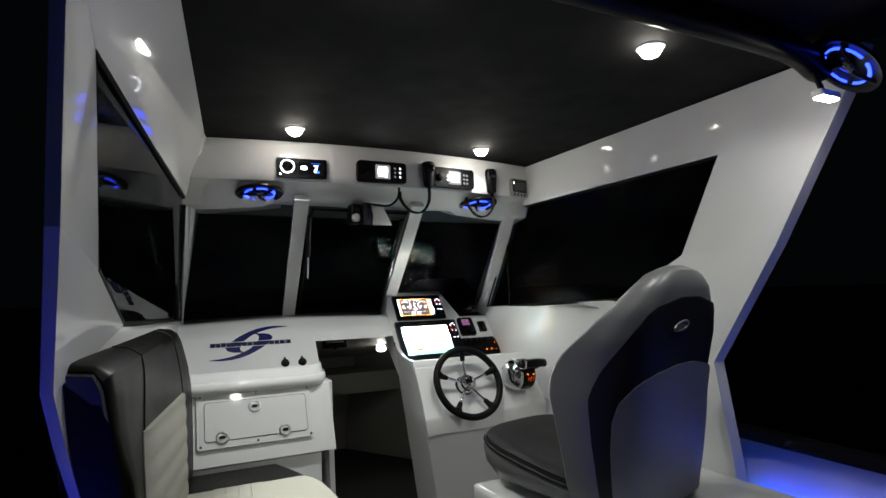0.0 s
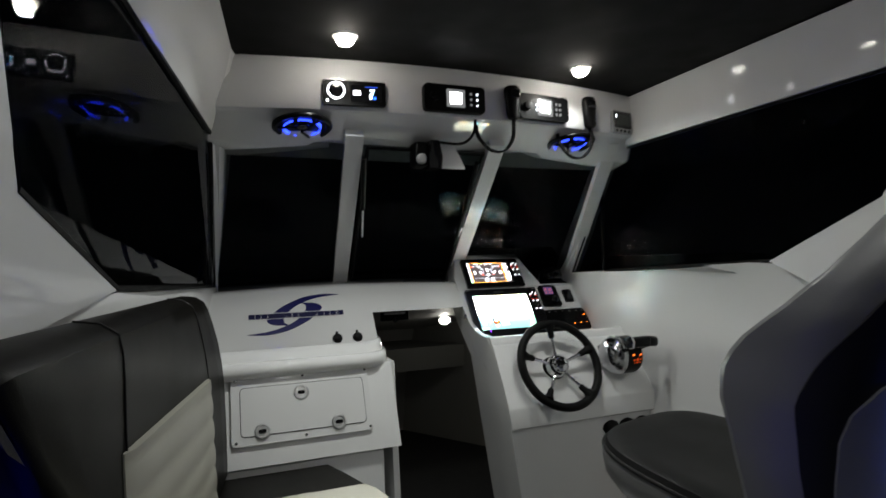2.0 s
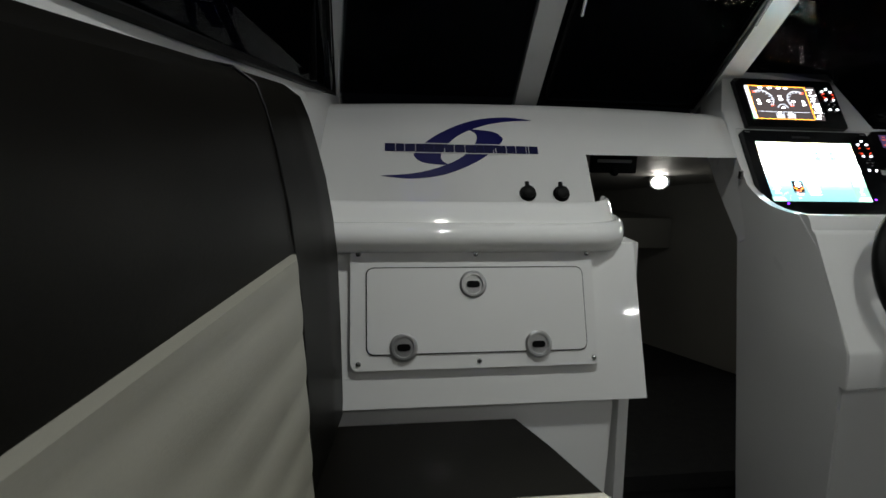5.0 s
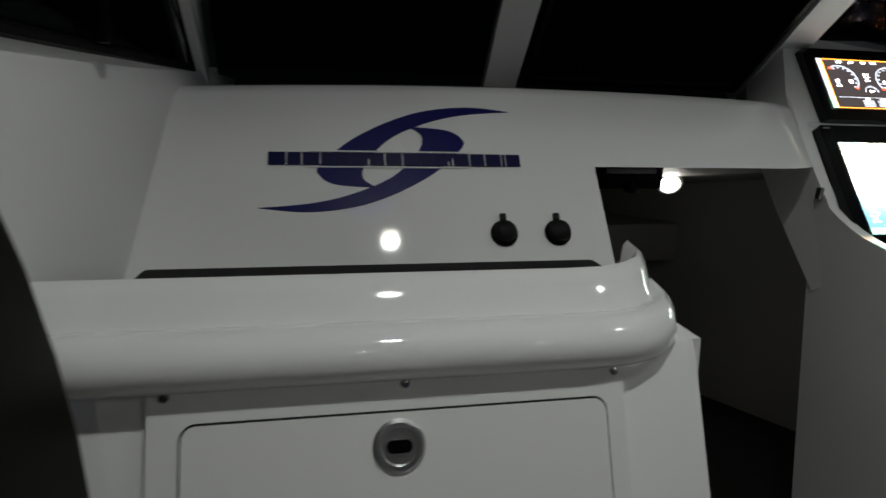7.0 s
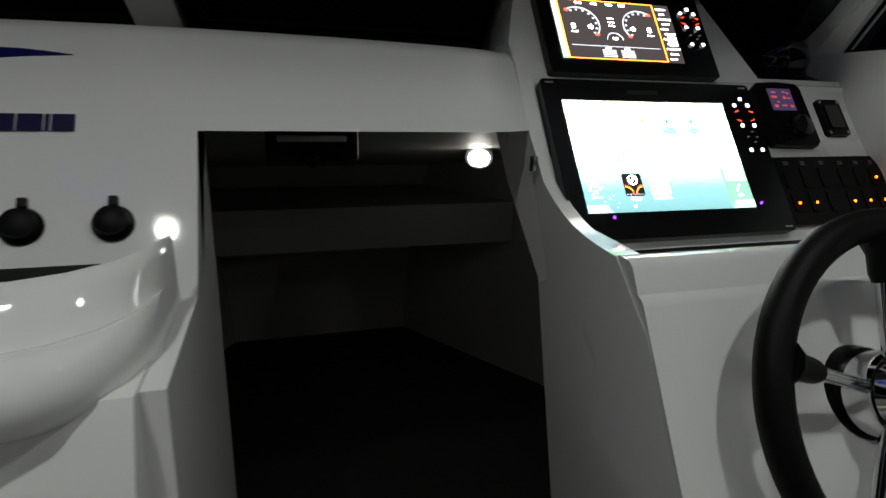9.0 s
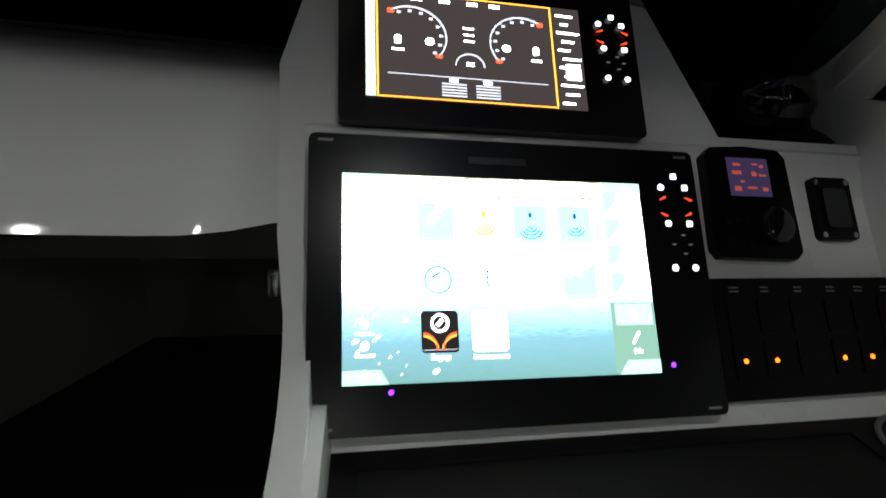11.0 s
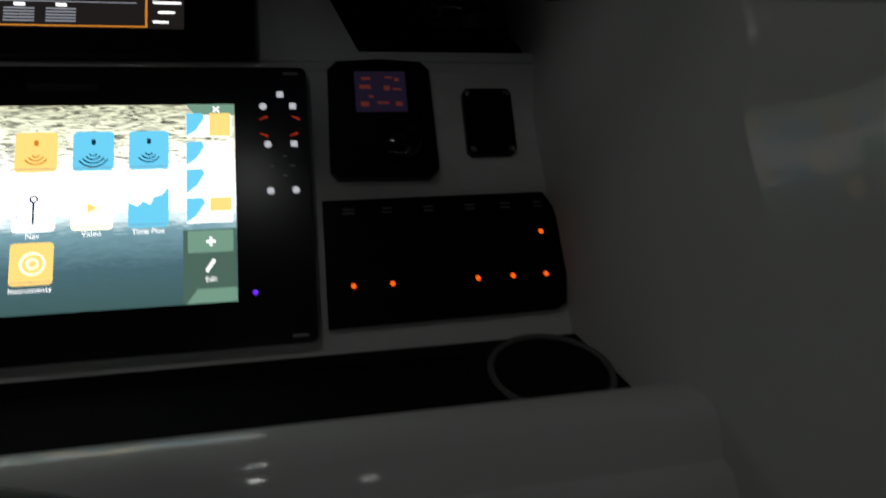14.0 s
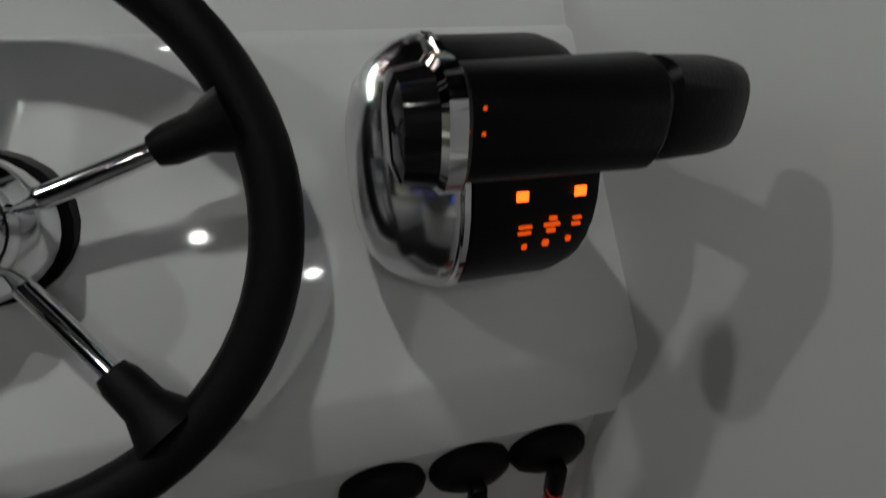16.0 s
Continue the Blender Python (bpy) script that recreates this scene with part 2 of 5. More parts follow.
def tube(path, r, bm=None, steps=10, closed=False, flat=1.0):
    """A round bar along a line of points."""
    own = bmesh.new()
    pts = [Vector(p) for p in path]
    rings = []
    n = len(pts)
    side = None
    for i, p in enumerate(pts):
        a = pts[(i - 1) % n] if closed or i else pts[0]
        b = pts[(i + 1) % n] if closed or i < n - 1 else pts[-1]
        d = (b - a).normalized()
        if side is None:
            side = d.orthogonal().normalized()
        side = (side - d * side.dot(d)).normalized()
        up = d.cross(side)
        rr = r[i] if isinstance(r, (list, tuple)) else r
        rings.append([own.verts.new(p + rr * (math.cos(2 * math.pi * k / steps) * side + flat * math.sin(2 * math.pi * k / steps) * up)) for k in range(steps)])
    pairs = list(zip(rings, rings[1:])) + ([(rings[-1], rings[0])] if closed else [])
    for a, b in pairs:
        for k in range(steps):
            j = (k + 1) % steps
            own.faces.new((a[k], a[j], b[j], b[k]))
    if not closed:
        own.faces.new(rings[0][::-1])
        own.faces.new(rings[-1])
    return join(bm, own)


def loft(sections, bm=None, caps=True, closed=True):
    """Skins equal-length rings of points."""
    own = bmesh.new()
    rings = [[own.verts.new(p) for p in s] for s in sections]
    for a, b in zip(rings, rings[1:]):
        n = len(a)
        for k in range(n if closed else n - 1):
            j = (k + 1) % n
            own.faces.new((a[k], a[j], b[j], b[k]))
    if caps and closed:
        own.faces.new(rings[0][::-1])
        own.faces.new(rings[-1])
    return join(bm, own)


def rounded(x0, x1, y0, y1, r, steps=5):
    pts = []
    for cx, cy, a in ((x1 - r, y1 - r, 0), (x0 + r, y1 - r, 90), (x0 + r, y0 + r, 180), (x1 - r, y0 + r, 270)):
        for k in range(steps + 1):
            q = radians(a + 90 * k / steps)
            pts.append((cx + r * math.cos(q), cy + r * math.sin(q)))
    return pts


def frame_at(origin, up, side=(1, 0, 0)):
    """Local x along side, local y along up, local z out of the face."""
    x, y = Vector(side).normalized(), Vector(up).normalized()
    z = x.cross(y)
    return Matrix(((x.x, y.x, z.x, origin[0]), (x.y, y.y, z.y, origin[1]), (x.z, y.z, z.z, origin[2]), (0, 0, 0, 1)))


def smooth_line(points, steps=6):
    out = []
    pts = [Vector(p) for p in points]
    for i in range(len(pts) - 1):
        p0, p1, p2, p3 = pts[max(i - 1, 0)], pts[i], pts[i + 1], pts[min(i + 2, len(pts) - 1)]
        for k in range(steps):
            t = k / steps
            out.append(0.5 * (2 * p1 + (p2 - p0) * t + (2 * p0 - 5 * p1 + 4 * p2 - p3) * t * t + (3 * p1 - p0 - 3 * p2 + p3) * t ** 3))
    return out + [pts[-1]]


FLOOR = 0.05
ROOF = 1.965

# ---- structure ----
bm = bmesh.new()
bmesh.ops.create_grid(bm, x_segments=2, y_segments=2, size=600)
bm.transform(Matrix.Translation((0, 0, -0.9)))
single("ground", bm, GROUND, "dark night ground round the boat", "ground", kind="structure", smooth=False)
single("floor", box(-1.05, 1.05, -1.6, 3.0, FLOOR - 0.06, FLOOR), CARPET, "charcoal carpeted cabin floor", "floor", kind="structure")


def clamp(v):
    return min(max(v, 0.0), 1.0)


def side_x(y, z, s):
    """Inner face of the cabin side: leans in towards the roof and flares out aft, more so to port."""
    aft = max(0.0, 3.1 - y)
    if s > 0:
        lean = max((z - 1.26) / 0.70, 0.0)
        low = clamp((1.30 - z) / 0.06)
        turn_in = 0.13 * (2.68 - min(max(y, 2.2), 3.0)) + 0.05 * (min(max(z, 0.7), 1.25) - 1.12)
        return 0.785 + 0.036 * aft * max(0.0, 1 - 0.9 * lean) - 0.045 * lean + low * turn_in * clamp((y - 1.75) / 0.55)
    lean = 0.085 * clamp((z - 1.26) / 0.52) * clamp((y - 1.46) / 1.2) + 0.085 * clamp((z - 1.78) / 0.185)
    bulge = 0.030 * clamp((1.42 - z) / 0.17) * clamp((2.6 - y) / 1.1) * (1 - 0.8 * clamp((1.15 - z) / 0.4))
    return -(0.768 + 0.185 * (1 - (1 - min(aft / 1.5, 1.0)) ** 1.7) - lean + bulge)


THICK = {1: 0.05, -1: 0.016}
WIN_PORT = [(1.40, 1.782), (1.53, 1.412), (2.05, 1.289), (3.05, 1.266), (2.64, 1.743)]


def wall_panels(s):
    """The side of the cabin in panels round the window, each with its thickness."""
    win = [(1.51, 1.777), (1.71, 1.462), (2.04, 1.303), (3.03, 1.268), (2.69, 1.776)] if s > 0 else WIN_PORT
    aft = [(1.63, 1.09), (1.37, 1.47), (1.12, 1.85)] if s > 0 else [(1.29, 1.22), (1.10, 1.44), (1.03, 1.80)]
    panels = [
        [(1.50, 0.75), aft[0], win[2], win[3], (3.30, 1.262), (3.30, FLOOR), (1.46, FLOOR)],
        [aft[0], aft[1], win[1], win[2]],
        [aft[1], aft[2], win[0], win[1]],
        [aft[2], (1.02 if s < 0 else 1.06, 1.96), (2.50, 1.96), win[4], win[0]],
        [win[4], (2.50, 1.96), (2.62, 1.96), (3.16, 1.262), win[3]],
    ]
    # the lower side is a curved sheet up to the window's sill
    sill = (aft[0], win[2], win[3], (3.30, 1.262))
    rows = []
    for k in range(13):
        v = k / 12
        row = []
        for j in range(22):
            y = aft[0][0] + (3.30 - aft[0][0]) * j / 21
            top = next(z0 + (z1 - z0) * (y - y0) / (y1 - y0) for (y0, z0), (y1, z1) in zip(sill, sill[1:]) if y <= y1 + 1e-6)
            z = FLOOR + v * (top - FLOOR)
            start = -0.16 * (1 - v) if s > 0 else 0.32 * min((1 - v) / 0.25, 1.0)
            row.append((y + start * (1 - j / 21), z))
        rows.append(row)
    inner = [[(side_x(y, z, s), y, z) for y, z in row] for row in rows]
    outer = [[(side_x(y, z, s) + s * THICK[s], y, z) for y, z in row[::-1]] for row in rows]
    bm = loft([a + b for a, b in zip(inner, outer)])
    panels = panels[1:]
    for p in panels:
        a = [bm.verts.new((side_x(y, z, s), y, z)) for y, z in p]
        b = [bm.verts.new((side_x(y, z, s) + s * THICK[s], y, z)) for y, z in p]
        bm.faces.new(a)
        bm.faces.new(b[::-1])
        for i in range(len(p)):
            j = (i + 1) % len(p)
            bm.faces.new((a[i], b[i], b[j], a[j]))
    bmesh.ops.remove_doubles(bm, verts=bm.verts, dist=1e-5)
    dead = [f for f in bm.faces if any(g is not f and set(g.verts) == set(f.verts) for e in f.edges for g in e.link_faces)]
    if dead:
        bmesh.ops.delete(bm, geom=dead, context="FACES_ONLY")
    return bm, win


for s, side_name in ((1, "starboard"), (-1, "port")):
    bm, win = wall_panels(s)
    single("wall_" + side_name, bm, GELSIDE if s > 0 else GEL, "glossy white moulded cabin side", "wall", kind="structure")
    w = tagged(new("window_" + side_name), "dark tinted cabin side window in a black seal", "window", kind="structure")
    PLACED[w] = Matrix()
    pane = bmesh.new()
    f = [pane.verts.new((side_x(y, z, s) + s * 0.55 * THICK[s], y, z)) for y, z in win]
    g = [pane.verts.new((side_x(y, z, s) + s * 0.68 * THICK[s], y, z)) for y, z in win]
    pane.faces.new(f)
    pane.faces.new(g[::-1])
    for i in range(5):
        j = (i + 1) % 5
        pane.faces.new((f[i], g[i], g[j], f[j]))
    part("pane", pane, GLASS, w, smooth=False)
    part("window_seal", tube([(side_x(y, z, s) + s * 0.35 * THICK[s], y, z) for y, z in win], 0.008, closed=True, steps=6), RUBBER, w, "black rubber window seal")
    part("slider_frame", box(side_x(2.81, 1.45, s) + s * 0.012 - 0.006, side_x(2.81, 1.45, s) + s * 0.012 + 0.006, 2.80, 2.815, 1.275, 1.60, 0.002), BLACK, w, "black sliding window frame bar")

# roof lining
single("ceiling", prism([(-0.95, 0.55), (0.765, 0.55), (0.765, 2.55), (-0.735, 2.55), (-0.87, 1.55)], 0.05, 0.004, Matrix.Translation((0, 0, ROOF))), LINING, "black roof lining", "ceiling", kind="structure")
single("roof_top", box(-0.97, 0.86, 0.50, 2.70, ROOF + 0.054, ROOF + 0.10, 0.02), GEL, "white moulded hardtop above the lining", "roof", kind="structure")
single("roof_beam", tube(smooth_line([(-0.74, 1.14, 1.885), (-0.68, 1.13, 1.915), (-0.5, 1.12, 1.932), (0, 1.12, 1.936), (0.5, 1.12, 1.932), (0.66, 1.13, 1.905), (0.70, 1.135, 1.888)], 5), [0.012, 0.024, 0.031, 0.033, 0.034] + [0.034] * 21 + [0.033, 0.031, 0.028, 0.022, 0.010], steps=16), BLACK, "black padded beam across the roof's aft end", "trim", kind="structure")

# windscreen: posts, panes
WS = ((-0.787, 3.094, 1.262, -0.772, 2.66, 1.745), (-0.283, 3.208, 1.272, -0.345, 2.615, 1.715), (0.243, 3.208, 1.272, 0.170, 2.615, 1.712), (0.800, 3.094, 1.262, 0.700, 2.64, 1.745))
ws = tagged(new("windscreen"), "raked three pane windscreen with white posts", "windscreen", kind="structure")
PLACED[ws] = Matrix()
for (xa, ya, za, xb, yb, zb), wide in zip(WS, (0.018, 0.030, 0.030, 0.030)):
    d = Vector((xb - xa, yb - ya, zb - za)).normalized()
    across = Vector((1, 0, 0))
    out = across.cross(d).normalized()
    a, b = Vector((xa, ya, za)) - 0.03 * d, Vector((xb, yb, zb)) + 0.06 * d
    ring = lambda c: [c + across * wide * u + out * v for u, v in ((-1, -0.012), (-0.8, -0.02), (0.8, -0.02), (1, -0.012), (1, 0.012), (-1, 0.012))]
    part("post", loft([ring(a), ring(b)]), GELSIDE, ws, "white windscreen post")
for p, q in zip(WS, WS[1:]):
    bm = bmesh.new()
    quad = [Vector(p[:3]), Vector(q[:3]), Vector(q[3:]), Vector(p[3:])]
    n = (quad[1] - quad[0]).cross(quad[3] - quad[0]).normalized()
    off = n * (-0.014 if n.y < 0 else 0.014)
    f = [bm.verts.new(v + off) for v in quad]
    g = [bm.verts.new(v + off * 1.5) for v in quad]
    bm.faces.new(f)
    bm.faces.new(g[::-1])
    for i in range(4):
        j = (i + 1) % 4
        bm.faces.new((f[i], g[i], g[j], f[j]))
    part("pane", bm, GLASS, ws, smooth=False)
p, q = WS[1], WS[2]
edge = [Vector(p[:3]).lerp(Vector(q[:3]), 0.09), Vector(p[:3]).lerp(Vector(q[:3]), 0.91), Vector(p[3:]).lerp(Vector(q[3:]), 0.91), Vector(p[3:]).lerp(Vector(q[3:]), 0.09)]
part("hatch_frame", tube([v + Vector((0, -0.012, 0.0)) for v in edge], 0.008, closed=True, steps=6), BLACK, ws, "black frame of the opening centre pane")

for x in (-0.262, 0.155):
    lean = Vector((0.06 if x < 0 else 0.05, 0.30, -0.245))
    a = Vector((x - 0.045, 2.625, 1.685))
    strut = part("gas_strut", tube([a, a + 0.62 * lean], 0.009, steps=10), BLACK, ws, "black gas strut of the opening pane")
    part("strut_rod", tube([a + 0.60 * lean, a + lean], 0.004, steps=8), CHROME, strut, "chrome strut rod")

# dash: inclined face with the companionway, top shelf under the glass
def face_y(z):
    return 2.921 + (z - 1.145) * 0.74


DOOR_L, DOOR_TOP = -0.215, 1.145


def dash_bow(x):
    """Rise of the rolled dash edge towards the middle of the boat."""
    return 0.004 - 0.012 * (x + 0.27) ** 2 / 0.25


def dash_section(x, foot=1.00):
    b = dash_bow(x)
    back = 0.042 * clamp((x - 0.10) / 0.09) ** 2
    line = [(x, face_y(foot), foot), (x, face_y(1.07) if foot < 1.1 else face_y(foot + 0.002), 1.07 if foot < 1.1 else foot + 0.002), (x, face_y(1.147), 1.147), (x, face_y(1.213 + b), 1.213 + b), (x, face_y(1.213 + b) + 0.0035, 1.2145 + b), (x, face_y(1.235 + b) + 0.004, 1.238 + b), (x, face_y(1.245 + b) + 0.016, 1.249 + b), (x, 3.10, 1.252 + b), (x, 3.30, 1.262 + b), (x, 3.30, 1.20), (x, face_y(1.20) + 0.05, 1.17), (x, face_y(foot) + 0.05, foot)]
    return [(x, min(y + back, 3.30), z) for x, y, z in line]


single("bulkhead_port", loft([dash_section(-0.83 + (DOOR_L + 0.83) * k / 8) for k in range(9)]), GEL, "white moulded dash face with a blue decal", "dash", kind="structure")
single("door_lintel", loft([dash_section(DOOR_L + (0.21 - DOOR_L) * k / 14, DOOR_TOP) for k in range(15)]), GEL, "white lintel over the companionway", "dash", kind="structure")
single("dash_top_starboard", box(0.20, 0.80, 3.00, 3.30, 1.17, 1.215, 0.006), GEL, "white dash top behind the helm", "dash", kind="structure")
single("door_jamb_port", loft([[(x, 2.56, FLOOR), (x, 2.64, 1.0), (x, face_y(1.0) + 0.05, 1.0), (x, face_y(DOOR_TOP), DOOR_TOP), (x, face_y(DOOR_TOP) + 0.06, DOOR_TOP), (x, 2.98, FLOOR)] for x in (DOOR_L - 0.02, DOOR_L)]), GEL, "white side of the companionway", "door frame", kind="structure")

single("corner_gap", box(-0.800, -0.782, 2.992, 3.0, 1.208, 1.217, 0.002), RUBBER, "small black gap in the dash corner", "trim", kind="structure")
# cuddy cabin beyond the companionway
CUDDY_END = 4.28


def cuddy_x(y, z):
    """Half width of the fore cabin, which closes in towards the bow and flares upwards."""
    return 0.315 + 0.62 * (CUDDY_END - y) + 0.14 * (z - 0.27)


def cuddy_z(y):
    return 1.165 - 0.20 * (y - 3.03)


single("cuddy_floor", prism([(-cuddy_x(2.98, 0.27), 2.98), (cuddy_x(2.98, 0.27), 2.98), (cuddy_x(CUDDY_END, 0.27), CUDDY_END), (-cuddy_x(CUDDY_END, 0.27), CUDDY_END)], 0.05, 0.0, Matrix.Translation((0, 0, 0.22))), CARPET, "dark carpet on the fore cabin sole", "floor", kind="structure")
single("cuddy_step", box(-0.25, 0.36, 2.985, 3.03, FLOOR - 0.02, 0.218), CARPET, "dark carpeted step into the fore cabin", "step", kind="structure")
single("cuddy_ceiling", loft([[(-1.15, y, cuddy_z(y)), (1.15, y, cuddy_z(y)), (1.15, y, cuddy_z(y) + 0.03), (-1.15, y, cuddy_z(y) + 0.03)] for y in (3.03, 3.4, 3.9, CUDDY_END + 0.06)]), CUDDY, "grey lined fore cabin ceiling", "ceiling", kind="structure")
for s, side_name in ((1, "starboard"), (-1, "port")):
    rings = []
    for y in [2.99 + (CUDDY_END - 2.99) * k / 8 for k in range(9)]:
        zs = [0.27 + (cuddy_z(y) - 0.27) * k / 6 for k in range(7)]
        rings.append([(s * (cuddy_x(y, z) - 0.02 * math.sin(math.pi * k / 6)), y, z) for k, z in enumerate(zs)] + [(s * (cuddy_x(y, z) + 0.04), y, z) for z in zs[::-1]])
    single("cuddy_side_" + side_name, loft(rings), CUDDY, "pale lined fore cabin side", "wall", kind="structure")
single("cuddy_end", box(-0.55, 0.55, CUDDY_END, CUDDY_END + 0.05, 0.20, 1.05), CUDDY, "pale lined fore cabin end", "wall", kind="structure")
shelf_half = cuddy_x(3.90, 0.78) - 0.03
single("cuddy_shelf", soften(loft([[(-shelf_half, 3.90, z), (shelf_half, 3.90, z), (cuddy_x(4.27, 0.78) - 0.03, 4.27, z), (-cuddy_x(4.27, 0.78) + 0.03, 4.27, z)] for z in (0.715, 0.845)]), 0.006), CUDDY, "lined locker front across the fore cabin", "shelf", kind="structure")

# overhead moulding above the windscreen
def overhead_section(x):
    y = 2.47 + 0.08 * (x / 0.74) ** 2
    return [(x, y + 0.005, 1.962), (x, y - 0.004, 1.945), (x, y, 1.825), (x, y + 0.012, 1.806), (x, y + 0.04, 1.80), (x, 2.66 - 0.02 * (x / .74) ** 2, 1.722), (x, 2.74, 1.70), (x, 2.76, 1.75), (x, 2.66, 1.962)]


single("overhead_moulding", loft([overhead_section(-0.80 + 1.6 * k / 16) for k in range(17)]), GEL, "white bowed overhead moulding carrying the radios", "overhead console", kind="structure")
# cockpit sides outside the cabin
for s, side_name in ((1, "starboard"), (-1, "port")):
    g = tagged(new("cockpit_side_" + side_name), "white cockpit side washed by blue strip light", "cockpit side", kind="structure")
    PLACED[g] = Matrix()
    part("panel", box(s * 1.08, s * 1.12, -1.6, 1.95, FLOOR, 0.785, 0.01), GEL, g)
    part("coaming", tube([(s * 1.07, -1.6, 0.80), (s * 1.07, 0.9, 0.80), (s * 1.06, 1.6, 0.815), (s * 1.0, 1.95, 0.84)], 0.030, flat=0.7), GLOSSBLACK, g, "black padded coaming")
    part("strip_light", box(s * 1.035, s * 1.05, -1.2, 1.70 if s > 0 else 0.6, 0.600, 0.612, 0.002), STRIP_CYAN if s > 0 else STRIP_BLUE, g, "lit blue strip light")
    part("lower_shelf", box(s * 0.97, s * 1.06, -1.2, 1.8, 0.565, 0.596, 0.01), GEL, g, "white side shelf")

# ---- the bench on the port side ----
def cushion(x0, x1, y0, y1, z0, z1, bevel=0.02):
    return box(x0, x1, y0, y1, z0, z1, bevel, segments=3)


SEAT_Z = 0.742
bench = thing("bench_seat", (-0.6, 1.9, FLOOR), "long cream and charcoal vinyl bench on a white moulded base", "bench")
part("base", box(-0.83, -0.40, 1.42, 2.50, FLOOR, 0.645, 0.015), GEL, bench, "white moulded bench base")
part("seat_cushion", prism([(-0.90, 1.40), (-0.365, 1.40), (-0.365, 2.10), (-0.372, 2.20), (-0.385, 2.26), (-0.405, 2.302), (-0.795, 2.302)], 0.095, 0.022, Matrix.Translation((0, 0, SEAT_Z - 0.098)), segments=3), CREAM, bench, "cream vinyl seat cushion with stitched channels")
chan = [-0.700, -0.6615, -0.6230, -0.5845, -0.546]
for a, b in zip(chan, chan[1:]):
    line = [(a + 0.002, 2.29), (b - 0.002, 2.29), (b - 0.002 - 0.083, 1.42), (a + 0.002 - 0.083, 1.42)]
    part("channel", prism(line, 0.023, 0.0115, Matrix.Translation((0, 0, SEAT_Z - 0.02)), segments=3), CREAM, bench)
part("seat_seam", tube(smooth_line([(-0.455, 2.06, SEAT_Z - 0.003), (-0.453, 1.98, SEAT_Z - 0.003), (-0.436, 1.915, SEAT_Z - 0.003), (-0.400, 1.86, SEAT_Z - 0.003), (-0.372, 1.83, SEAT_Z - 0.012)]), 0.0016, steps=6), GREYVINYL, bench, "curved stitched seam")
part("front_band", prism([(-0.795, 2.306), (-0.405, 2.306), (-0.44, 2.42), (-0.47, 2.50), (-0.795, 2.50)], 0.09, 0.022, Matrix.Translation((0, 0, SEAT_Z - 0.095)), segments=3), DARKVINYL, bench, "charcoal vinyl cushion end")


def back_x(y, z):
    """Inner face of the reclined backrest, which follows the flare of the side."""
    a = (2.5 - y) / 1.0
    rows = ((0.745, 0.750, 0.135), (0.90, 0.753, 0.145), (1.03, 0.757, 0.150), (1.12, 0.771, 0.135), (1.20, 0.790, 0.112), (1.235, 0.806, 0.10))
    for (z0, p0, q0), (z1, p1, q1) in zip(rows, rows[1:]):
        if z <= z1:
            t = max(0.0, (z - z0) / (z1 - z0))
            return -(p0 + (p1 - p0) * t + (q0 + (q1 - q0) * t) * a)
    return -(0.806 + 0.10 * a)


def slant(y, z):
    """The backrest's aft end leans forward towards the seat."""
    return y + 0.25 * clamp((1.22 - z) / 0.25) * clamp((1.69 - y) / 0.33)


def back_ring(y, shrink=0.0):
    a = (2.5 - y) / 1.0
    inner = [(back_x(y, z) - shrink, y, z) for z in (0.745, 0.80, 0.90, 1.0, 1.06, 1.12, 1.17, 1.205)]
    crown = [(back_x(y, 1.23) - shrink, y, 1.233 - shrink), (-(0.826 + 0.102 * a), y, 1.249 - shrink), (-(0.862 + 0.105 * a), y, 1.254 - shrink), (-(0.884 + 0.108 * a) + shrink, y, 1.236 - shrink)]
    ring = inner + crown + [(-(0.888 + 0.110 * a) + shrink, y, 1.0), (-(0.875 + 0.110 * a), y, 0.745)]
    return [(back_x(slant(y, z), z) - shrink if k < len(inner) else x, slant(y, z), z) for k, (x, _, z) in enumerate(ring)]


part("backrest", loft([back_ring(1.367, 0.010), back_ring(1.375, 0.003), back_ring(1.390)] + [back_ring(1.390 + 1.140 * k / 14) for k in range(1, 15)] + [back_ring(2.537, 0.004), back_ring(2.545, 0.012)]), DARKVINYL, bench, "charcoal vinyl backrest")
part("end_panel", loft([back_ring(1.357, 0.016), back_ring(1.366, 0.013)]), ENDVINYL, bench, "slate vinyl end panel")
panel_top = lambda y: 1.055 + (2.31 - y) * 0.03
rows = []
for y in (1.680, 1.705, 1.8, 2.0, 2.2, 2.285, 2.31):
    edge, amp = (0.004, 0.001) if y in (1.680, 2.31) else (0.0, 0.0048)
    zs = [0.75 + (panel_top(y) - 0.75) * k / 40 for k in range(41)]
    rows.append([(back_x(y, z) + 0.006 - edge + amp * abs(math.sin(math.pi * (z + y * 0.06) / 0.058)) ** 0.6, y, z) for z in zs] + [(back_x(y, zs[-1]) - 0.01, y, zs[-1] + 0.003), (back_x(y, 0.75) - 0.01, y, 0.75)])
part("quilted_panel", loft(rows), CREAM, bench, "cream quilted backrest panel")
for y, z0 in ((2.318, 0.78), (1.695, 0.78)):
    part("seam", tube([(back_x(y, z) + 0.001, y, z) for z in (z0, 0.9, 1.0, 1.1, 1.17, 1.21)] + [(back_x(y, 1.23), y, 1.235), (back_x(y, 1.23) - 0.022, y, 1.251), (back_x(y, 1.23) - 0.055, y, 1.256)], 0.0016, steps=6), BLACKVINYL, bench, "black piping")

# ---- glovebox cabinet forward of the bench ----
def cab_y(z):
    return 2.522 + (z - 0.75) * 0.415


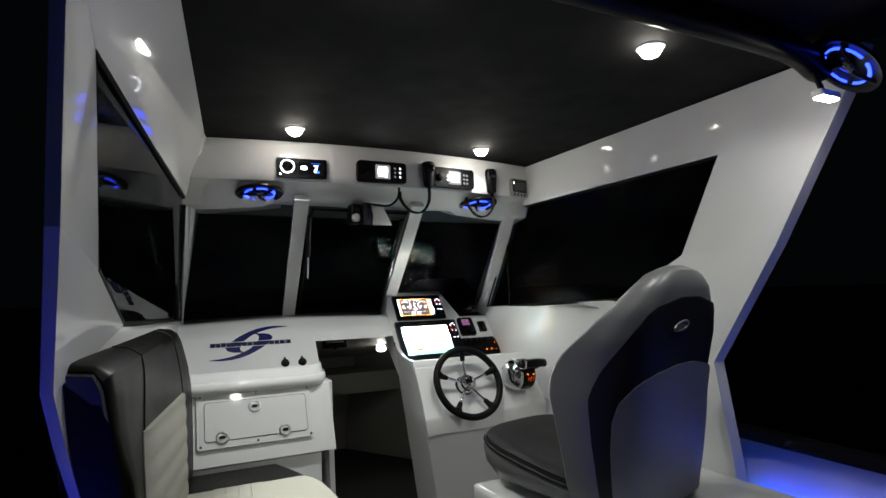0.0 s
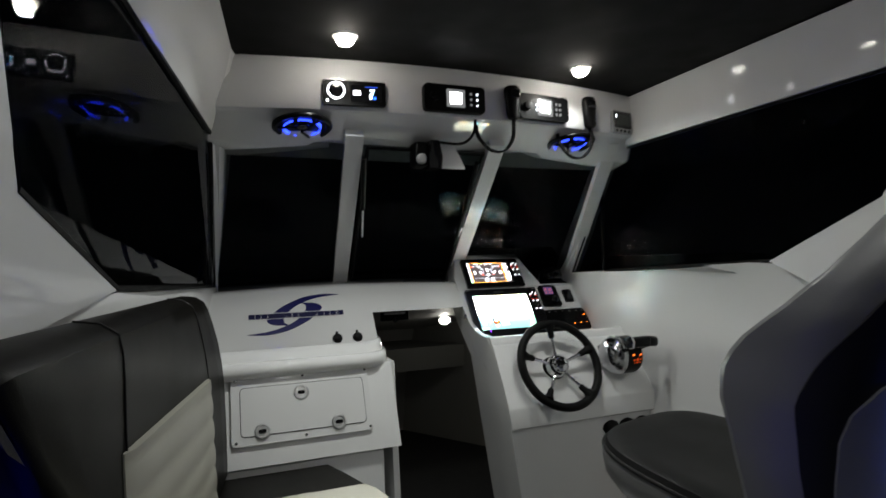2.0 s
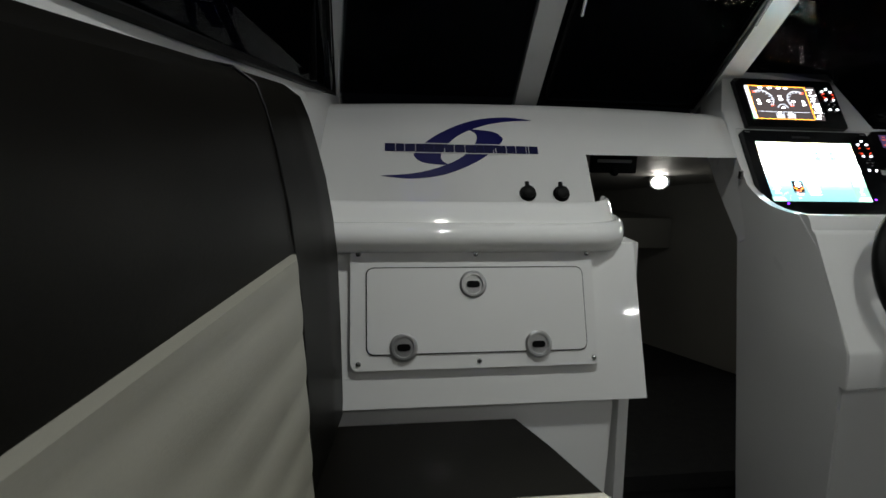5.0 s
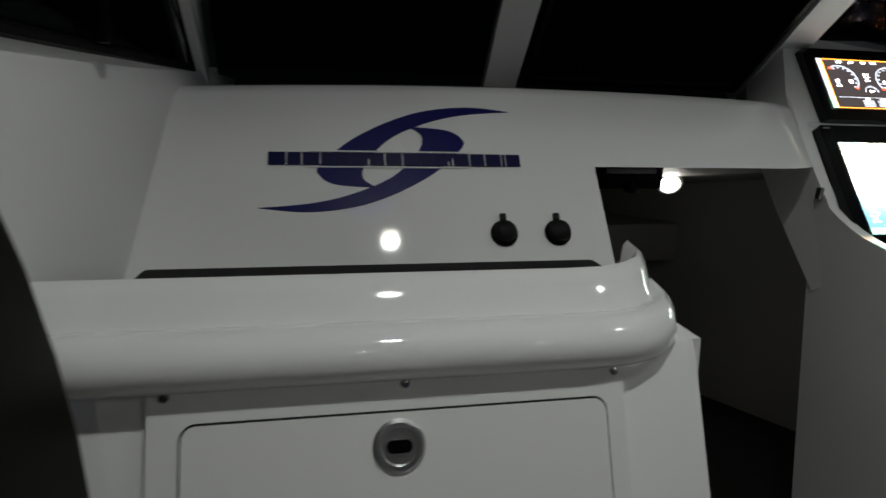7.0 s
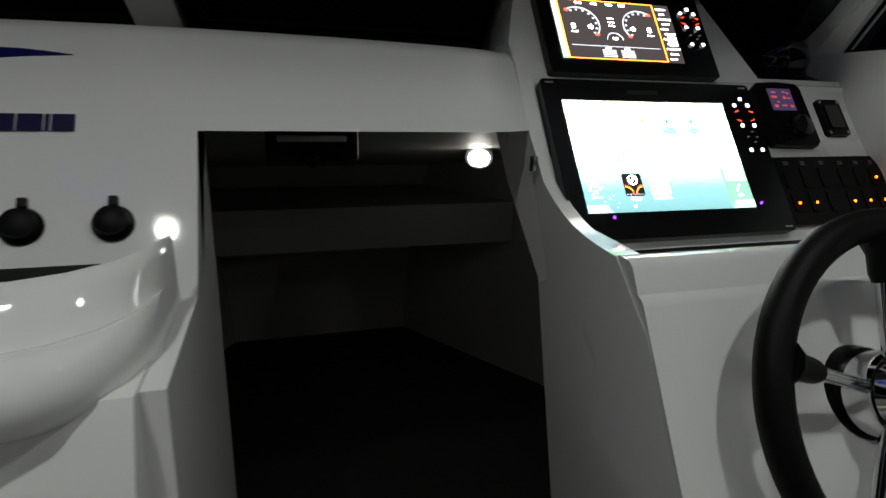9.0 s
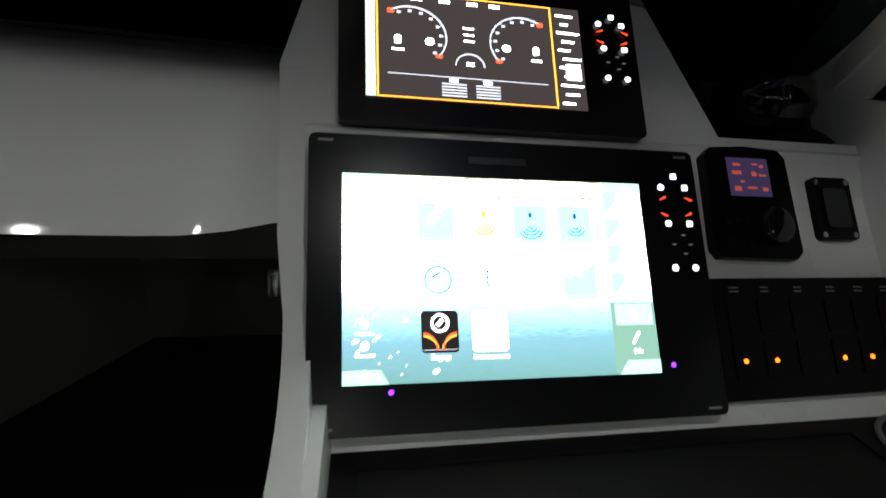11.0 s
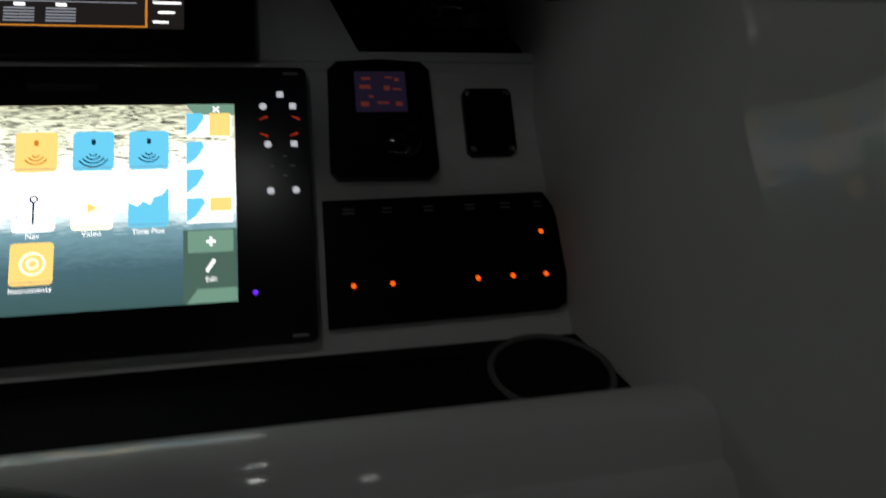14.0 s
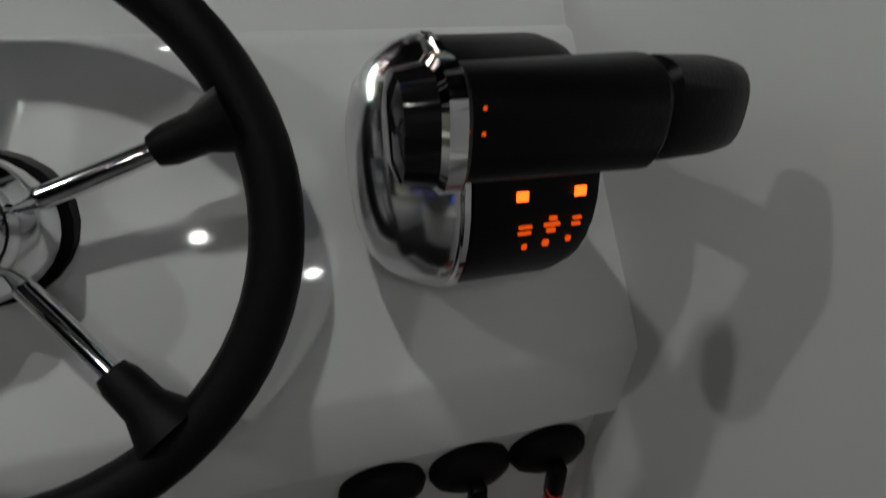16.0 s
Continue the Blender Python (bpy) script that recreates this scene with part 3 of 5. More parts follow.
CAB = frame_at((0, cab_y(0.75), 0.75), (0, 0.383, 0.924))
cab = thing("glovebox_cabinet", (-0.5, 2.6, FLOOR), "white moulded cabinet with a framed hatch below the dash", "cabinet")
part("body", loft([[(x, 2.535, 0.75), (x, 2.522, 0.752), (x, cab_y(0.99), 0.99), (x, cab_y(1.0) + 0.004, 1.003), (x, 2.72, 1.003), (x, 2.78, 0.75)] for x in (-0.84, -0.232)]), GEL, cab)
part("pedestal", box(-0.83, -0.285, 2.53, 2.80, FLOOR, 0.748, 0.01), GEL, cab)
rim = [(2.700, 1.003), (2.694, 1.058), (2.684, 1.066), (2.674, 1.064), (2.664, 1.056), (2.652, 1.042)]
rim += [(2.624 + 0.030 * math.cos(radians(a)), 1.012 + 0.026 * math.sin(radians(a))) for a in range(50, 281, 23)] + [(2.640, 0.986), (2.70, 0.990)]
part("tray_rim", loft([[(x, y + dy, z + dz * max(0.0, (z - 1.02) / 0.04)) for y, z in rim] for x, dy, dz in ((-0.86, 0, 0), (-0.35, 0, 0), (-0.31, 0.003, 0), (-0.28, 0.012, 0.001), (-0.255, 0.030, 0.002), (-0.238, 0.058, 0.003), (-0.228, 0.10, 0.003))]), GEL, cab, "rounded white front rim of the tray")
part("tray_mat", box(-0.80, -0.25, 2.70, 2.828, 1.003, 1.034, 0.004), MAT, cab, "dark grip mat in the tray")
HATCH = (-0.735, -0.318, 0.062, 0.262)
hatch = part("hatch_frame", prism(rounded(*HATCH, 0.012), 0.010, 0.003, CAB), GEL, cab, "raised white hatch frame")
part("hatch_door", prism(rounded(-0.708, -0.338, 0.088, 0.228, 0.012), 0.013, 0.003, CAB), GEL, cab, "white hatch door")
line = rounded(-0.709, -0.337, 0.087, 0.229, 0.012)
part("hatch_gap", tube([CAB @ Vector((u, v, 0.0105)) for u, v in line], 0.0010, closed=True, steps=5), RUBBER, hatch, "dark gap round the hatch door")
for u, v in ((-0.649, 0.098), (-0.423, 0.098), (-0.531, 0.200)):
    latch = part("latch", turned([(0.023, 0), (0.023, 0.002), (0.020, 0.0046), (0.0165, 0.0046), (0.0155, 0.001), (0.002, 0.001)], CAB @ Matrix.Translation((u, v, 0.0125)), steps=32), BRUSHED, cab, "round chrome flush latch")
    part("latch_pull", prism(rounded(u - 0.011, u + 0.011, v - 0.0055, v + 0.0055, 0.005), 0.0035, 0.001, CAB @ Matrix.Translation((0, 0, 0.0135))), BLACK, latch, "dark keyhole plate")
for u in (-0.722, -0.524, -0.326):
    for v in (0.073, 0.252):
        part("screw", turned([(0.0045, 0), (0.004, 0.0015), (0.002, 0.002)], CAB @ Matrix.Translation((u, v, 0.010)), steps=10), STEEL, hatch)

# decal on the dash: two crescents and a band of bars
DASH = frame_at((0, face_y(1.145), 1.145), (0, 0.595, 0.804))
decal = tagged(new("dash_decal"), "dark blue crescent decal with small bars on the dash", "decal")
PLACED[decal] = Matrix()


def crescent(outer, inner):
    line = lambda pts: [(p.x, p.y) for p in smooth_line([Vector((*q, 0)) for q in pts], 6)]
    return prism(line(outer) + line(inner)[1:-1], 0.0012, 0, DASH)


c0, cv, pu, pv = -0.5055, 0.013, 0.00076, 0.00094
up = [(226, -82), (140, -88), (40, -74), (-60, -34), (-126, 14), (-128, 32), (-100, 46), (-30, 51)]
up_in = [(-30, 51), (-54, 36), (-46, 8), (0, -32), (70, -60), (140, -75), (226, -82)]
spots = lambda pts, s: [(c0 + s * a * pu, cv - s * b * pv) for a, b in pts]
part("upper_crescent", crescent(spots(up, 1), spots(up_in, 1)), DECAL, decal, smooth=False)
part("lower_crescent", crescent(spots(up, -1), spots(up_in, -1)), DECAL, decal, smooth=False)
part("band_edge", box(-0.62, -0.40, 0.0185, 0.0205, 0.0014, 0.0022, 0, DASH), GEL, decal, "thin white line", smooth=False)
part("band_edge", box(-0.62, -0.40, -0.0055, -0.0035, 0.0014, 0.0022, 0, DASH), GEL, decal, "thin white line", smooth=False)
u = -0.668
for wide in (0.024, 0.020, 0.024, 0.018, 0.022, 0.024, 0.022, 0.024, 0.022, 0.020, 0.022, 0.006, 0.024, 0.022, 0.024, 0.006, 0.022):
    part("bar", box(u, u + wide - 0.0022, -0.002, 0.017, 0.0014, 0.0026, 0, DASH), DECALTEXT, decal, smooth=False)
    u += wide * 0.99
SOCK = frame_at((0, face_y(1.062), 1.062), (0, 0.595, 0.804))
for u in (-0.364, -0.289):
    sock = thing("power_socket", SOCK @ Vector((u, 0, 0)), "round black capped power socket on the dash", "socket", group="dash power sockets")
    part("flange", turned([(0.0185, 0), (0.0185, 0.003), (0.016, 0.006)], SOCK @ Matrix.Translation((u, 0, 0))), BLACK, sock)
    part("cap", turned([(0.0145, 0), (0.014, 0.008), (0.009, 0.011), (0.002, 0.0115)], SOCK @ Matrix.Translation((u, 0, 0.005))), RUBBER, sock)
    part("tab", box(u - 0.004, u + 0.004, 0.017, 0.027, 0.002, 0.008, 0.001, SOCK), RUBBER, sock)

# ---- helm console ----
P0 = Vector((0, 2.884, 1.041))
FAS = frame_at(P0, (0, 0.576, 0.818))
console = thing("helm_console", (0.5, 2.8, FLOOR), "white moulded helm console with stepped fascia", "console")


def left_x(y, z):
    t = min(max((y - 2.55) / 0.38, 0), 1)
    z = min(z, 1.13)
    fwd = 0.182 + (1.13 - z) * 0.145
    aft = 0.168 + 0.092 * clamp((0.80 - z) / 0.5)
    return aft + (fwd - aft) * t


RIGHT = 0.835


def front_y(z):
    """The console's lower front, which falls back towards the floor."""
    return 2.566 + 0.115 * (0.733 - z)


sect_top = [(2.60, 0.735), (2.557, 0.732), (2.548, 0.739), (2.545, 0.805), (2.549, 0.814), (2.680, 1.006), (2.684, 1.011), (2.692, 1.014), (2.704, 1.037), (2.711, 1.042), (2.730, 1.042), (2.738, 1.038), (2.745, 1.000), (2.862, 0.998), (2.89, 0.9), (2.92, 0.735)]
bm = loft([[(left_x(y, z) + 0.002 if x is None else x, y, z) for y, z in sect_top] for x in (None, 0.30, 0.60, RIGHT)])
soften(bm, 0.004, 2, 40)
part("helm_face", bm, GEL, console, "sloping white helm face with a raised lip")
part("lower_front", loft([[(left_x(2.60, z) + 0.002, front_y(z), z), (RIGHT, front_y(z), z), (RIGHT, 2.94, z), (left_x(2.94, z) + 0.012, 2.94, z)] for z in (FLOOR, 0.25, 0.5, 0.733)]), GEL, console, "white console front")


def side_front(z):
    """Front edge of the console's inner side at height z."""
    if z < 0.735:
        return front_y(z) + 0.002
    if z < 0.81:
        return 2.549
    if z < 0.985:
        return 2.549 + (z - 0.81) * 0.69
    if z < 1.04:
        return 2.6752 + (z - 0.985) * 1.05
    if z < 1.085:
        return 2.733 + 0.182 * ((z - 1.04) / 0.045) ** 0.35
    return 2.882 + (z - 1.041) * 0.704


levels = (FLOOR, 0.3, 0.6, 0.734, 0.7351, 0.809, 0.8101, 0.86, 0.92, 0.984, 0.999, 1.015, 1.03, 1.0399, 1.0405, 1.043, 1.047, 1.052, 1.06, 1.07, 1.084, 1.10, 1.137, 1.20, 1.255)
rows = []
for z in levels:
    y0 = side_front(z)
    y1 = max(2.95, y0 + 0.06)
    ys = [y0 + (y1 - y0) * k / 5 for k in range(6)]
    rows.append([(left_x(y, z), y, z) for y in ys] + [(left_x(y, z) + (0.03 if z < 1.04 else 0.02), y, z) for y in ys[::-1]])
part("side_panel", loft(rows), GELSIDE, console, "smooth white inner side of the console")
outline = [(0.205, -0.055), (0.780, -0.055), (0.772, 0.222), (0.595, 0.222), (0.520, 0.390), (0.215, 0.390), (0.180, 0.265), (0.186, 0.10)]
bm = prism(outline, 0.10, 0.006, FAS @ Matrix.Translation((0, 0, -0.100)), segments=3)
part("fascia", bm, GELMATT, console, "white instrument fascia")
part("tray_mat", box(0.218, 0.79, 2.748, 2.855, 0.999, 1.005, 0.002), MAT, console, "dark grip mat in the helm tray")
part("mat_groove", tube([(0.24, 2.765, 1.006), (0.66, 2.765, 1.006), (0.66, 2.835, 1.006), (0.24, 2.835, 1.006)], 0.0018, closed=True, steps=5), RUBBER, console)
recess = part("cup_recess", turned([(0.047, 0), (0.046, 0.003), (0.044, 0.001), (0.01, 0.0008)], Matrix.Translation((0.724, 2.803, 1.0045)), steps=32), MAT, console, "round dark cup recess")
part("cup_rim", tube([(0.724 + 0.047 * math.cos(a), 2.803 + 0.047 * math.sin(a), 1.0078) for a in [2 * math.pi * k / 36 for k in range(36)]], 0.0026, closed=True, steps=6), GREYMAT, recess, "pale rim")
part("slot", tube([(0.780, 2.699, 1.026), (0.790, 2.706, 1.029), (0.796, 2.710, 1.038)], [0.0008, 0.0024, 0.0008], steps=6), GLOSSBLACK, console, "dark drain slit by the hull side")
foot = part("footrest", box(0.255, RIGHT, 2.455, 2.64, FLOOR, 0.222, 0.012), GEL, console, "white moulded footrest")
part("foot_mat", prism(rounded(0.283, 0.695, 2.475, 2.615, 0.012), 0.006, 0.002, Matrix.Translation((0, 0, 0.221))), GREYMAT, foot, "grey grip pad")
part("foot_mat_groove", tube([(0.34, 2.515, 0.2275), (0.63, 2.515, 0.2275), (0.63, 2.575, 0.2275), (0.34, 2.575, 0.2275)], 0.003, closed=True, steps=5), RUBBER, foot)
part("door_catch", box(0.176, 0.184, 2.925, 2.935, 1.095, 1.115, 0.002), STEEL, console, "small steel door catch")


BASE = [FAS]


def plate(u0, u1, v0, v1, n0, n1, r=0.006, bevel=0.002):
    return prism(rounded(u0, u1, v0, v1, r, 4), n1 - n0, bevel, BASE[0] @ Matrix.Translation((0, 0, n0)))


def flat(u0, u1, v0, v1, n, bm=None, thick=0.0006, base=None):
    return box(u0, u1, v0, v1, n, n + thick, 0, base or BASE[0], bm)


# lower chart plotter
mfd = thing("chart_plotter", FAS @ Vector((0.376, 0.08, 0)), "large black chart plotter showing a bright icon menu", "plotter")
part("body", plate(0.205, 0.548, -0.036, 0.197, 0, 0.016), BEZEL, mfd, "glossy black plotter body")
scr = part("screen", flat(0, 0.258, 0, 0.163, 0, thick=0.001, base=Matrix()), WALLPAPER, mfd, "bright wallpaper of water and rocks", smooth=False)
scr.matrix_parent_inverse = PLACED[mfd].inverted() @ FAS @ Matrix.Translation((0.231, 0, 0.0162))
PLACED[scr] = FAS @ Matrix.Translation((0.231, 0, 0.0162))
ICON = 0.0175


U = [0.231 + 0.258 * k for k in (0.285, 0.440, 0.595, 0.750)]
SCREEN_NAVY = glow("screen_navy", (0.01, 0.10, 0.22), 4.0)
SCREEN_COAL = glow("screen_coal", (0.02, 0.018, 0.018), 2.0)
SCREEN_MOSS = glow("screen_moss", (0.16, 0.30, 0.22), 14.0)
SCREEN_FOAM = glow("screen_foam", (0.55, 0.75, 0.75), 12.0)
LED_VIOLET = glow("violet_led", (0.16, 0.02, 1.0), 14.0)
SCREEN_LILAC = glow("screen_lilac", (0.45, 0.50, 0.85), 20.0)
SCREEN_CREAM = glow("screen_cream", (1.0, 0.86, 0.52), 26.0)


def words(text, u, v, size):
    """A screen caption in the plain built-in letters."""
    curve = bpy.data.curves.new("caption", "FONT")
    curve.body, curve.size, curve.align_x = text, size, "CENTER"
    holder = bpy.data.objects.new("caption", curve)
    data = bpy.data.meshes.new_from_object(holder)
    bpy.data.objects.remove(holder)
    bm = bmesh.new()
    bm.from_mesh(data)
    bm.transform(FAS @ Matrix.Translation((u, v, ICON + 0.0009)))
    part("caption", bm, SCREEN_WHITE, scr, smooth=False)


def tile(u, v, mat, size=0.029):
    part("icon", plate(u - size / 2, u + size / 2, v - 0.55 * size, v + 0.55 * size, ICON, ICON + 0.0005, 0.003, 0), mat, scr, smooth=False)
    part("icon_foot", flat(u - size * 0.46, u + size * 0.46, v - size * 0.48, v - size * 0.465, ICON + 0.0006, thick=0.0002), SCREEN_GREY, scr, smooth=False)


def waves(u, v, mat, tall=1.0):
    for k in range(3 if tall == 1.0 else 4):
        arc = [(u + (0.003 + 0.003 * k) * math.cos(radians(a)), v - 0.001 + (0.003 + 0.003 * k) * math.sin(radians(a))) for a in range(215, 331, 23)]
        part("icon_mark", tube([FAS @ Vector((p, q, ICON + 0.0008)) for p, q in arc], 0.0006, steps=4), mat, scr)
    part("icon_mark", plate(u - 0.0014, u + 0.0014, v + 0.005, v + 0.0095, ICON + 0.0005, ICON + 0.001, 0.001, 0), mat, scr, smooth=False)


def circle(u, v, r, mat, wide=0.0007):
    part("icon_mark", tube([FAS @ Vector((u + r * math.cos(a), v + r * math.sin(a), ICON + 0.0008)) for a in [2 * math.pi * k / 20 for k in range(20)]], wide, closed=True, steps=4), mat, scr)


A, B, C, D = U
ROW = (0.1245, 0.0775, 0.0375)
tile(A, ROW[0], SCREEN_BLUE)
part("icon_mark", prism([(A - 0.004, ROW[0] - 0.002), (A + 0.002, ROW[0] + 0.002), (A + 0.004, ROW[0] + 0.009), (A + 0.013, ROW[0] + 0.012), (A + 0.013, ROW[0] + 0.015), (A + 0.001, ROW[0] + 0.014), (A - 0.003, ROW[0] + 0.006), (A - 0.009, ROW[0] + 0.001)], 0.0004, 0, FAS @ Matrix.Translation((0, 0, ICON + 0.0006))), SCREEN_WHITE, scr, smooth=False)
tile(B, ROW[0], SCREEN_YELLOW)
waves(B, ROW[0], SCREEN_ORANGE)
tile(C, ROW[0], SCREEN_BLUE)
waves(C, ROW[0], SCREEN_NAVY, 1.5)
tile(D, ROW[0], SCREEN_BLUE)
waves(D, ROW[0], SCREEN_NAVY)
tile(A, ROW[1], SCREEN_GREEN)
circle(A, ROW[1], 0.0105, SCREEN_NAVY, 0.0005)
part("icon_mark", tube([FAS @ Vector((A - 0.005, ROW[1] + 0.002, ICON + 0.0008)), FAS @ Vector((A + 0.002, ROW[1] + 0.006, ICON + 0.0008))], 0.0006, steps=4), SCREEN_NAVY, scr)
tile(B, ROW[1], SCREEN_WHITE)
part("icon_mark", tube([FAS @ Vector((B, ROW[1] - 0.010, ICON + 0.0008)), FAS @ Vector((B, ROW[1] + 0.007, ICON + 0.0008))], 0.0008, steps=4), SCREEN_NAVY, scr)
circle(B, ROW[1] + 0.0095, 0.0024, SCREEN_NAVY, 0.0006)
for s in (-1, 1):
    part("icon_mark", tube([FAS @ Vector((B + s * (0.003 + 0.008 * math.sin(q)), ROW[1] - 0.003 - 0.007 * math.cos(q), ICON + 0.0008)) for q in [0.2 + 1.5 * j / 6 for j in range(7)]], 0.0005, steps=4), SCREEN_LILAC, scr)
tile(C, ROW[1], SCREEN_CREAM)
part("icon_mark", prism([(C - 0.003, ROW[1] - 0.003), (C + 0.004, ROW[1] + 0.001), (C - 0.003, ROW[1] + 0.005)], 0.0004, 0, FAS @ Matrix.Translation((0, 0, ICON + 0.0006))), SCREEN_YELLOW, scr, smooth=False)
tile(D, ROW[1], SCREEN_BLUE)
part("icon_mark", prism([(D - 0.014, ROW[1] + 0.0155), (D - 0.014, ROW[1] + 0.004), (D - 0.008, ROW[1] + 0.001), (D - 0.004, ROW[1] + 0.005), (D + 0.001, ROW[1] + 0.002), (D + 0.004, ROW[1] + 0.008), (D + 0.010, ROW[1] + 0.010), (D + 0.014, ROW[1] + 0.0155)], 0.0004, 0, FAS @ Matrix.Translation((0, 0, ICON + 0.0006))), SCREEN_WHITE, scr, smooth=False)
for at, text in ((B, "Nav"), (C, "Video"), (D, "Time Plot")):
    words(text, at, 0.0565, 0.0060)
part("caption", flat(A - 0.006, A + 0.006, 0.0568, 0.0600, ICON), SCREEN_WHITE, scr, smooth=False)
tile(A, ROW[2], SCREEN_COAL)
tile(B, ROW[2], SCREEN_YELLOW)
circle(B + 0.001, ROW[2], 0.0080, SCREEN_CREAM, 0.0008)
circle(B + 0.001, ROW[2], 0.0035, SCREEN_CREAM, 0.0008)
words("Engine", A, 0.0165, 0.0060)
words("Instruments", B, 0.0160, 0.0060)
circle(A, ROW[2] + 0.0065, 0.0062, SCREEN_WHITE, 0.0012)
part("icon_mark", tube([FAS @ Vector((A - 0.002, ROW[2] + 0.0045, ICON + 0.0008)), FAS @ Vector((A + 0.002, ROW[2] + 0.0090, ICON + 0.0008))], 0.0016, steps=4), SCREEN_WHITE, scr)
for s in (-1, 1):
    for k in (0.0, 0.0035):
        part("icon_mark", tube([FAS @ Vector((A + s * (0.0140 - 0.0120 * math.sin(q)), ROW[2] - 0.0135 - k * 0.4 + (0.0105 + k) * math.cos(q), ICON + 0.0008)) for q in [0.1 + 1.4 * j / 6 for j in range(7)]], 0.0008, steps=4), SCREEN_RED if k else SCREEN_ORANGE, scr)
part("side_bar", flat(0.4495, 0.489, 0.0, 0.058, 0.0172, thick=0.0004), SCREEN_TEAL, scr, "dim green side menu", smooth=False)
for k, v in enumerate((0.1450, 0.1205, 0.0975, 0.0735)):
    part("tile", plate(0.4520, 0.4865, v - 0.0103, v + 0.0103, ICON, ICON + 0.0005, 0.001, 0), SCREEN_WHITE, scr, smooth=False)
    part("tile_half", prism([(0.4525, v - 0.0095), (0.4600, v - 0.0040), (0.4660, v + 0.0060), (0.4640, v + 0.0098), (0.4525, v + 0.0098)], 0.0006, 0, FAS @ Matrix.Translation((0, 0, ICON + 0.0006))), SCREEN_BLUE, scr, smooth=False)
    if k in (0, 3):
        part("tile_half", flat(0.4700, 0.4860, v - (0.0098 if k == 0 else 0.001), v + 0.0098, ICON + 0.0006), SCREEN_YELLOW, scr, smooth=False)
part("menu_box", flat(0.4530, 0.4865, 0.0395, 0.0570, ICON), SCREEN_MOSS, scr, smooth=False)
part("menu_mark", flat(0.4665, 0.4735, 0.0470, 0.0490, ICON + 0.0006, bm=flat(0.469, 0.471, 0.0445, 0.0515, ICON + 0.0006)), SCREEN_WHITE, scr, smooth=False)
part("menu_mark", tube([FAS @ Vector((0.4665, 0.0245, ICON)), FAS @ Vector((0.4725, 0.0335, ICON))], 0.0014, steps=5), SCREEN_WHITE, scr)
words("Edit", 0.4700, 0.0165, 0.0055)
for corner in ([(0.452, 0.0), (0.489, 0.0), (0.489, 0.011), (0.460, 0.011)], [(0.452, 0.163), (0.489, 0.163), (0.489, 0.1535), (0.459, 0.1535)], [(0.231, 0.163), (0.265, 0.163), (0.259, 0.1525), (0.231, 0.1525)], [(0.231, 0.0), (0.265, 0.0), (0.259, 0.0105), (0.231, 0.0105)]):
    part("corner_tab", prism(corner, 0.0006, 0, FAS @ Matrix.Translation((0, 0, ICON))), SCREEN_MOSS, scr, smooth=False)
for dv in (-0.0022, 0.0022):
    part("corner_mark", tube([FAS @ Vector((0.4730, 0.1582 - dv, ICON + 0.0009)), FAS @ Vector((0.4775, 0.1582 + dv, ICON + 0.0009))], 0.0007, steps=4), SCREEN_WHITE, scr)
for v in (0.1585, 0.139, 0.126, 0.112, 0.044, 0.028, 0.0055):
    part("side_mark", turned([(0.0034, 0), (0.0028, 0.0006)], FAS @ Matrix.Translation((0.2475, v, ICON + 0.0007)), steps=10), SCREEN_WHITE, scr, smooth=False)
    if 0.01 < v < 0.13:
        part("side_caption", flat(0.2400, 0.2550, v - 0.0080, v - 0.0062, ICON), SCREEN_WHITE, scr, smooth=False)
rng = random.Random(5)
for k in range(34):
    u, v = 0.240 + 0.075 * rng.random() ** 1.4, 0.006 + 0.055 * rng.random()
    r = 0.0006 + 0.0016 * rng.random() ** 2
    part("water_fleck", turned([(r, 0), (r * 0.7, 0.0004)], FAS @ Matrix.Translation((u, v, 0.0172)) @ Matrix.Rotation(radians(30), 4, "Z"), steps=7, x_scale=1.6), SCREEN_FOAM, scr, smooth=False)
part("maker_plate", flat(0.335, 0.385, 0.176, 0.182, 0.0162), material("dim_lettering", (0.02, 0.02, 0.022), 0.3, vary=0.0), mfd, "dim unreadable maker's plate", smooth=False)
for u, v in ((0.2665, -0.006), (0.502, 0.006)):
    part("pilot_lamp", turned([(0.0022, 0.0158), (0.0020, 0.0166), (0.0008, 0.0169)], FAS @ Matrix.Translation((u, v, 0)), steps=10), LED_VIOLET, mfd, "small violet lamp")


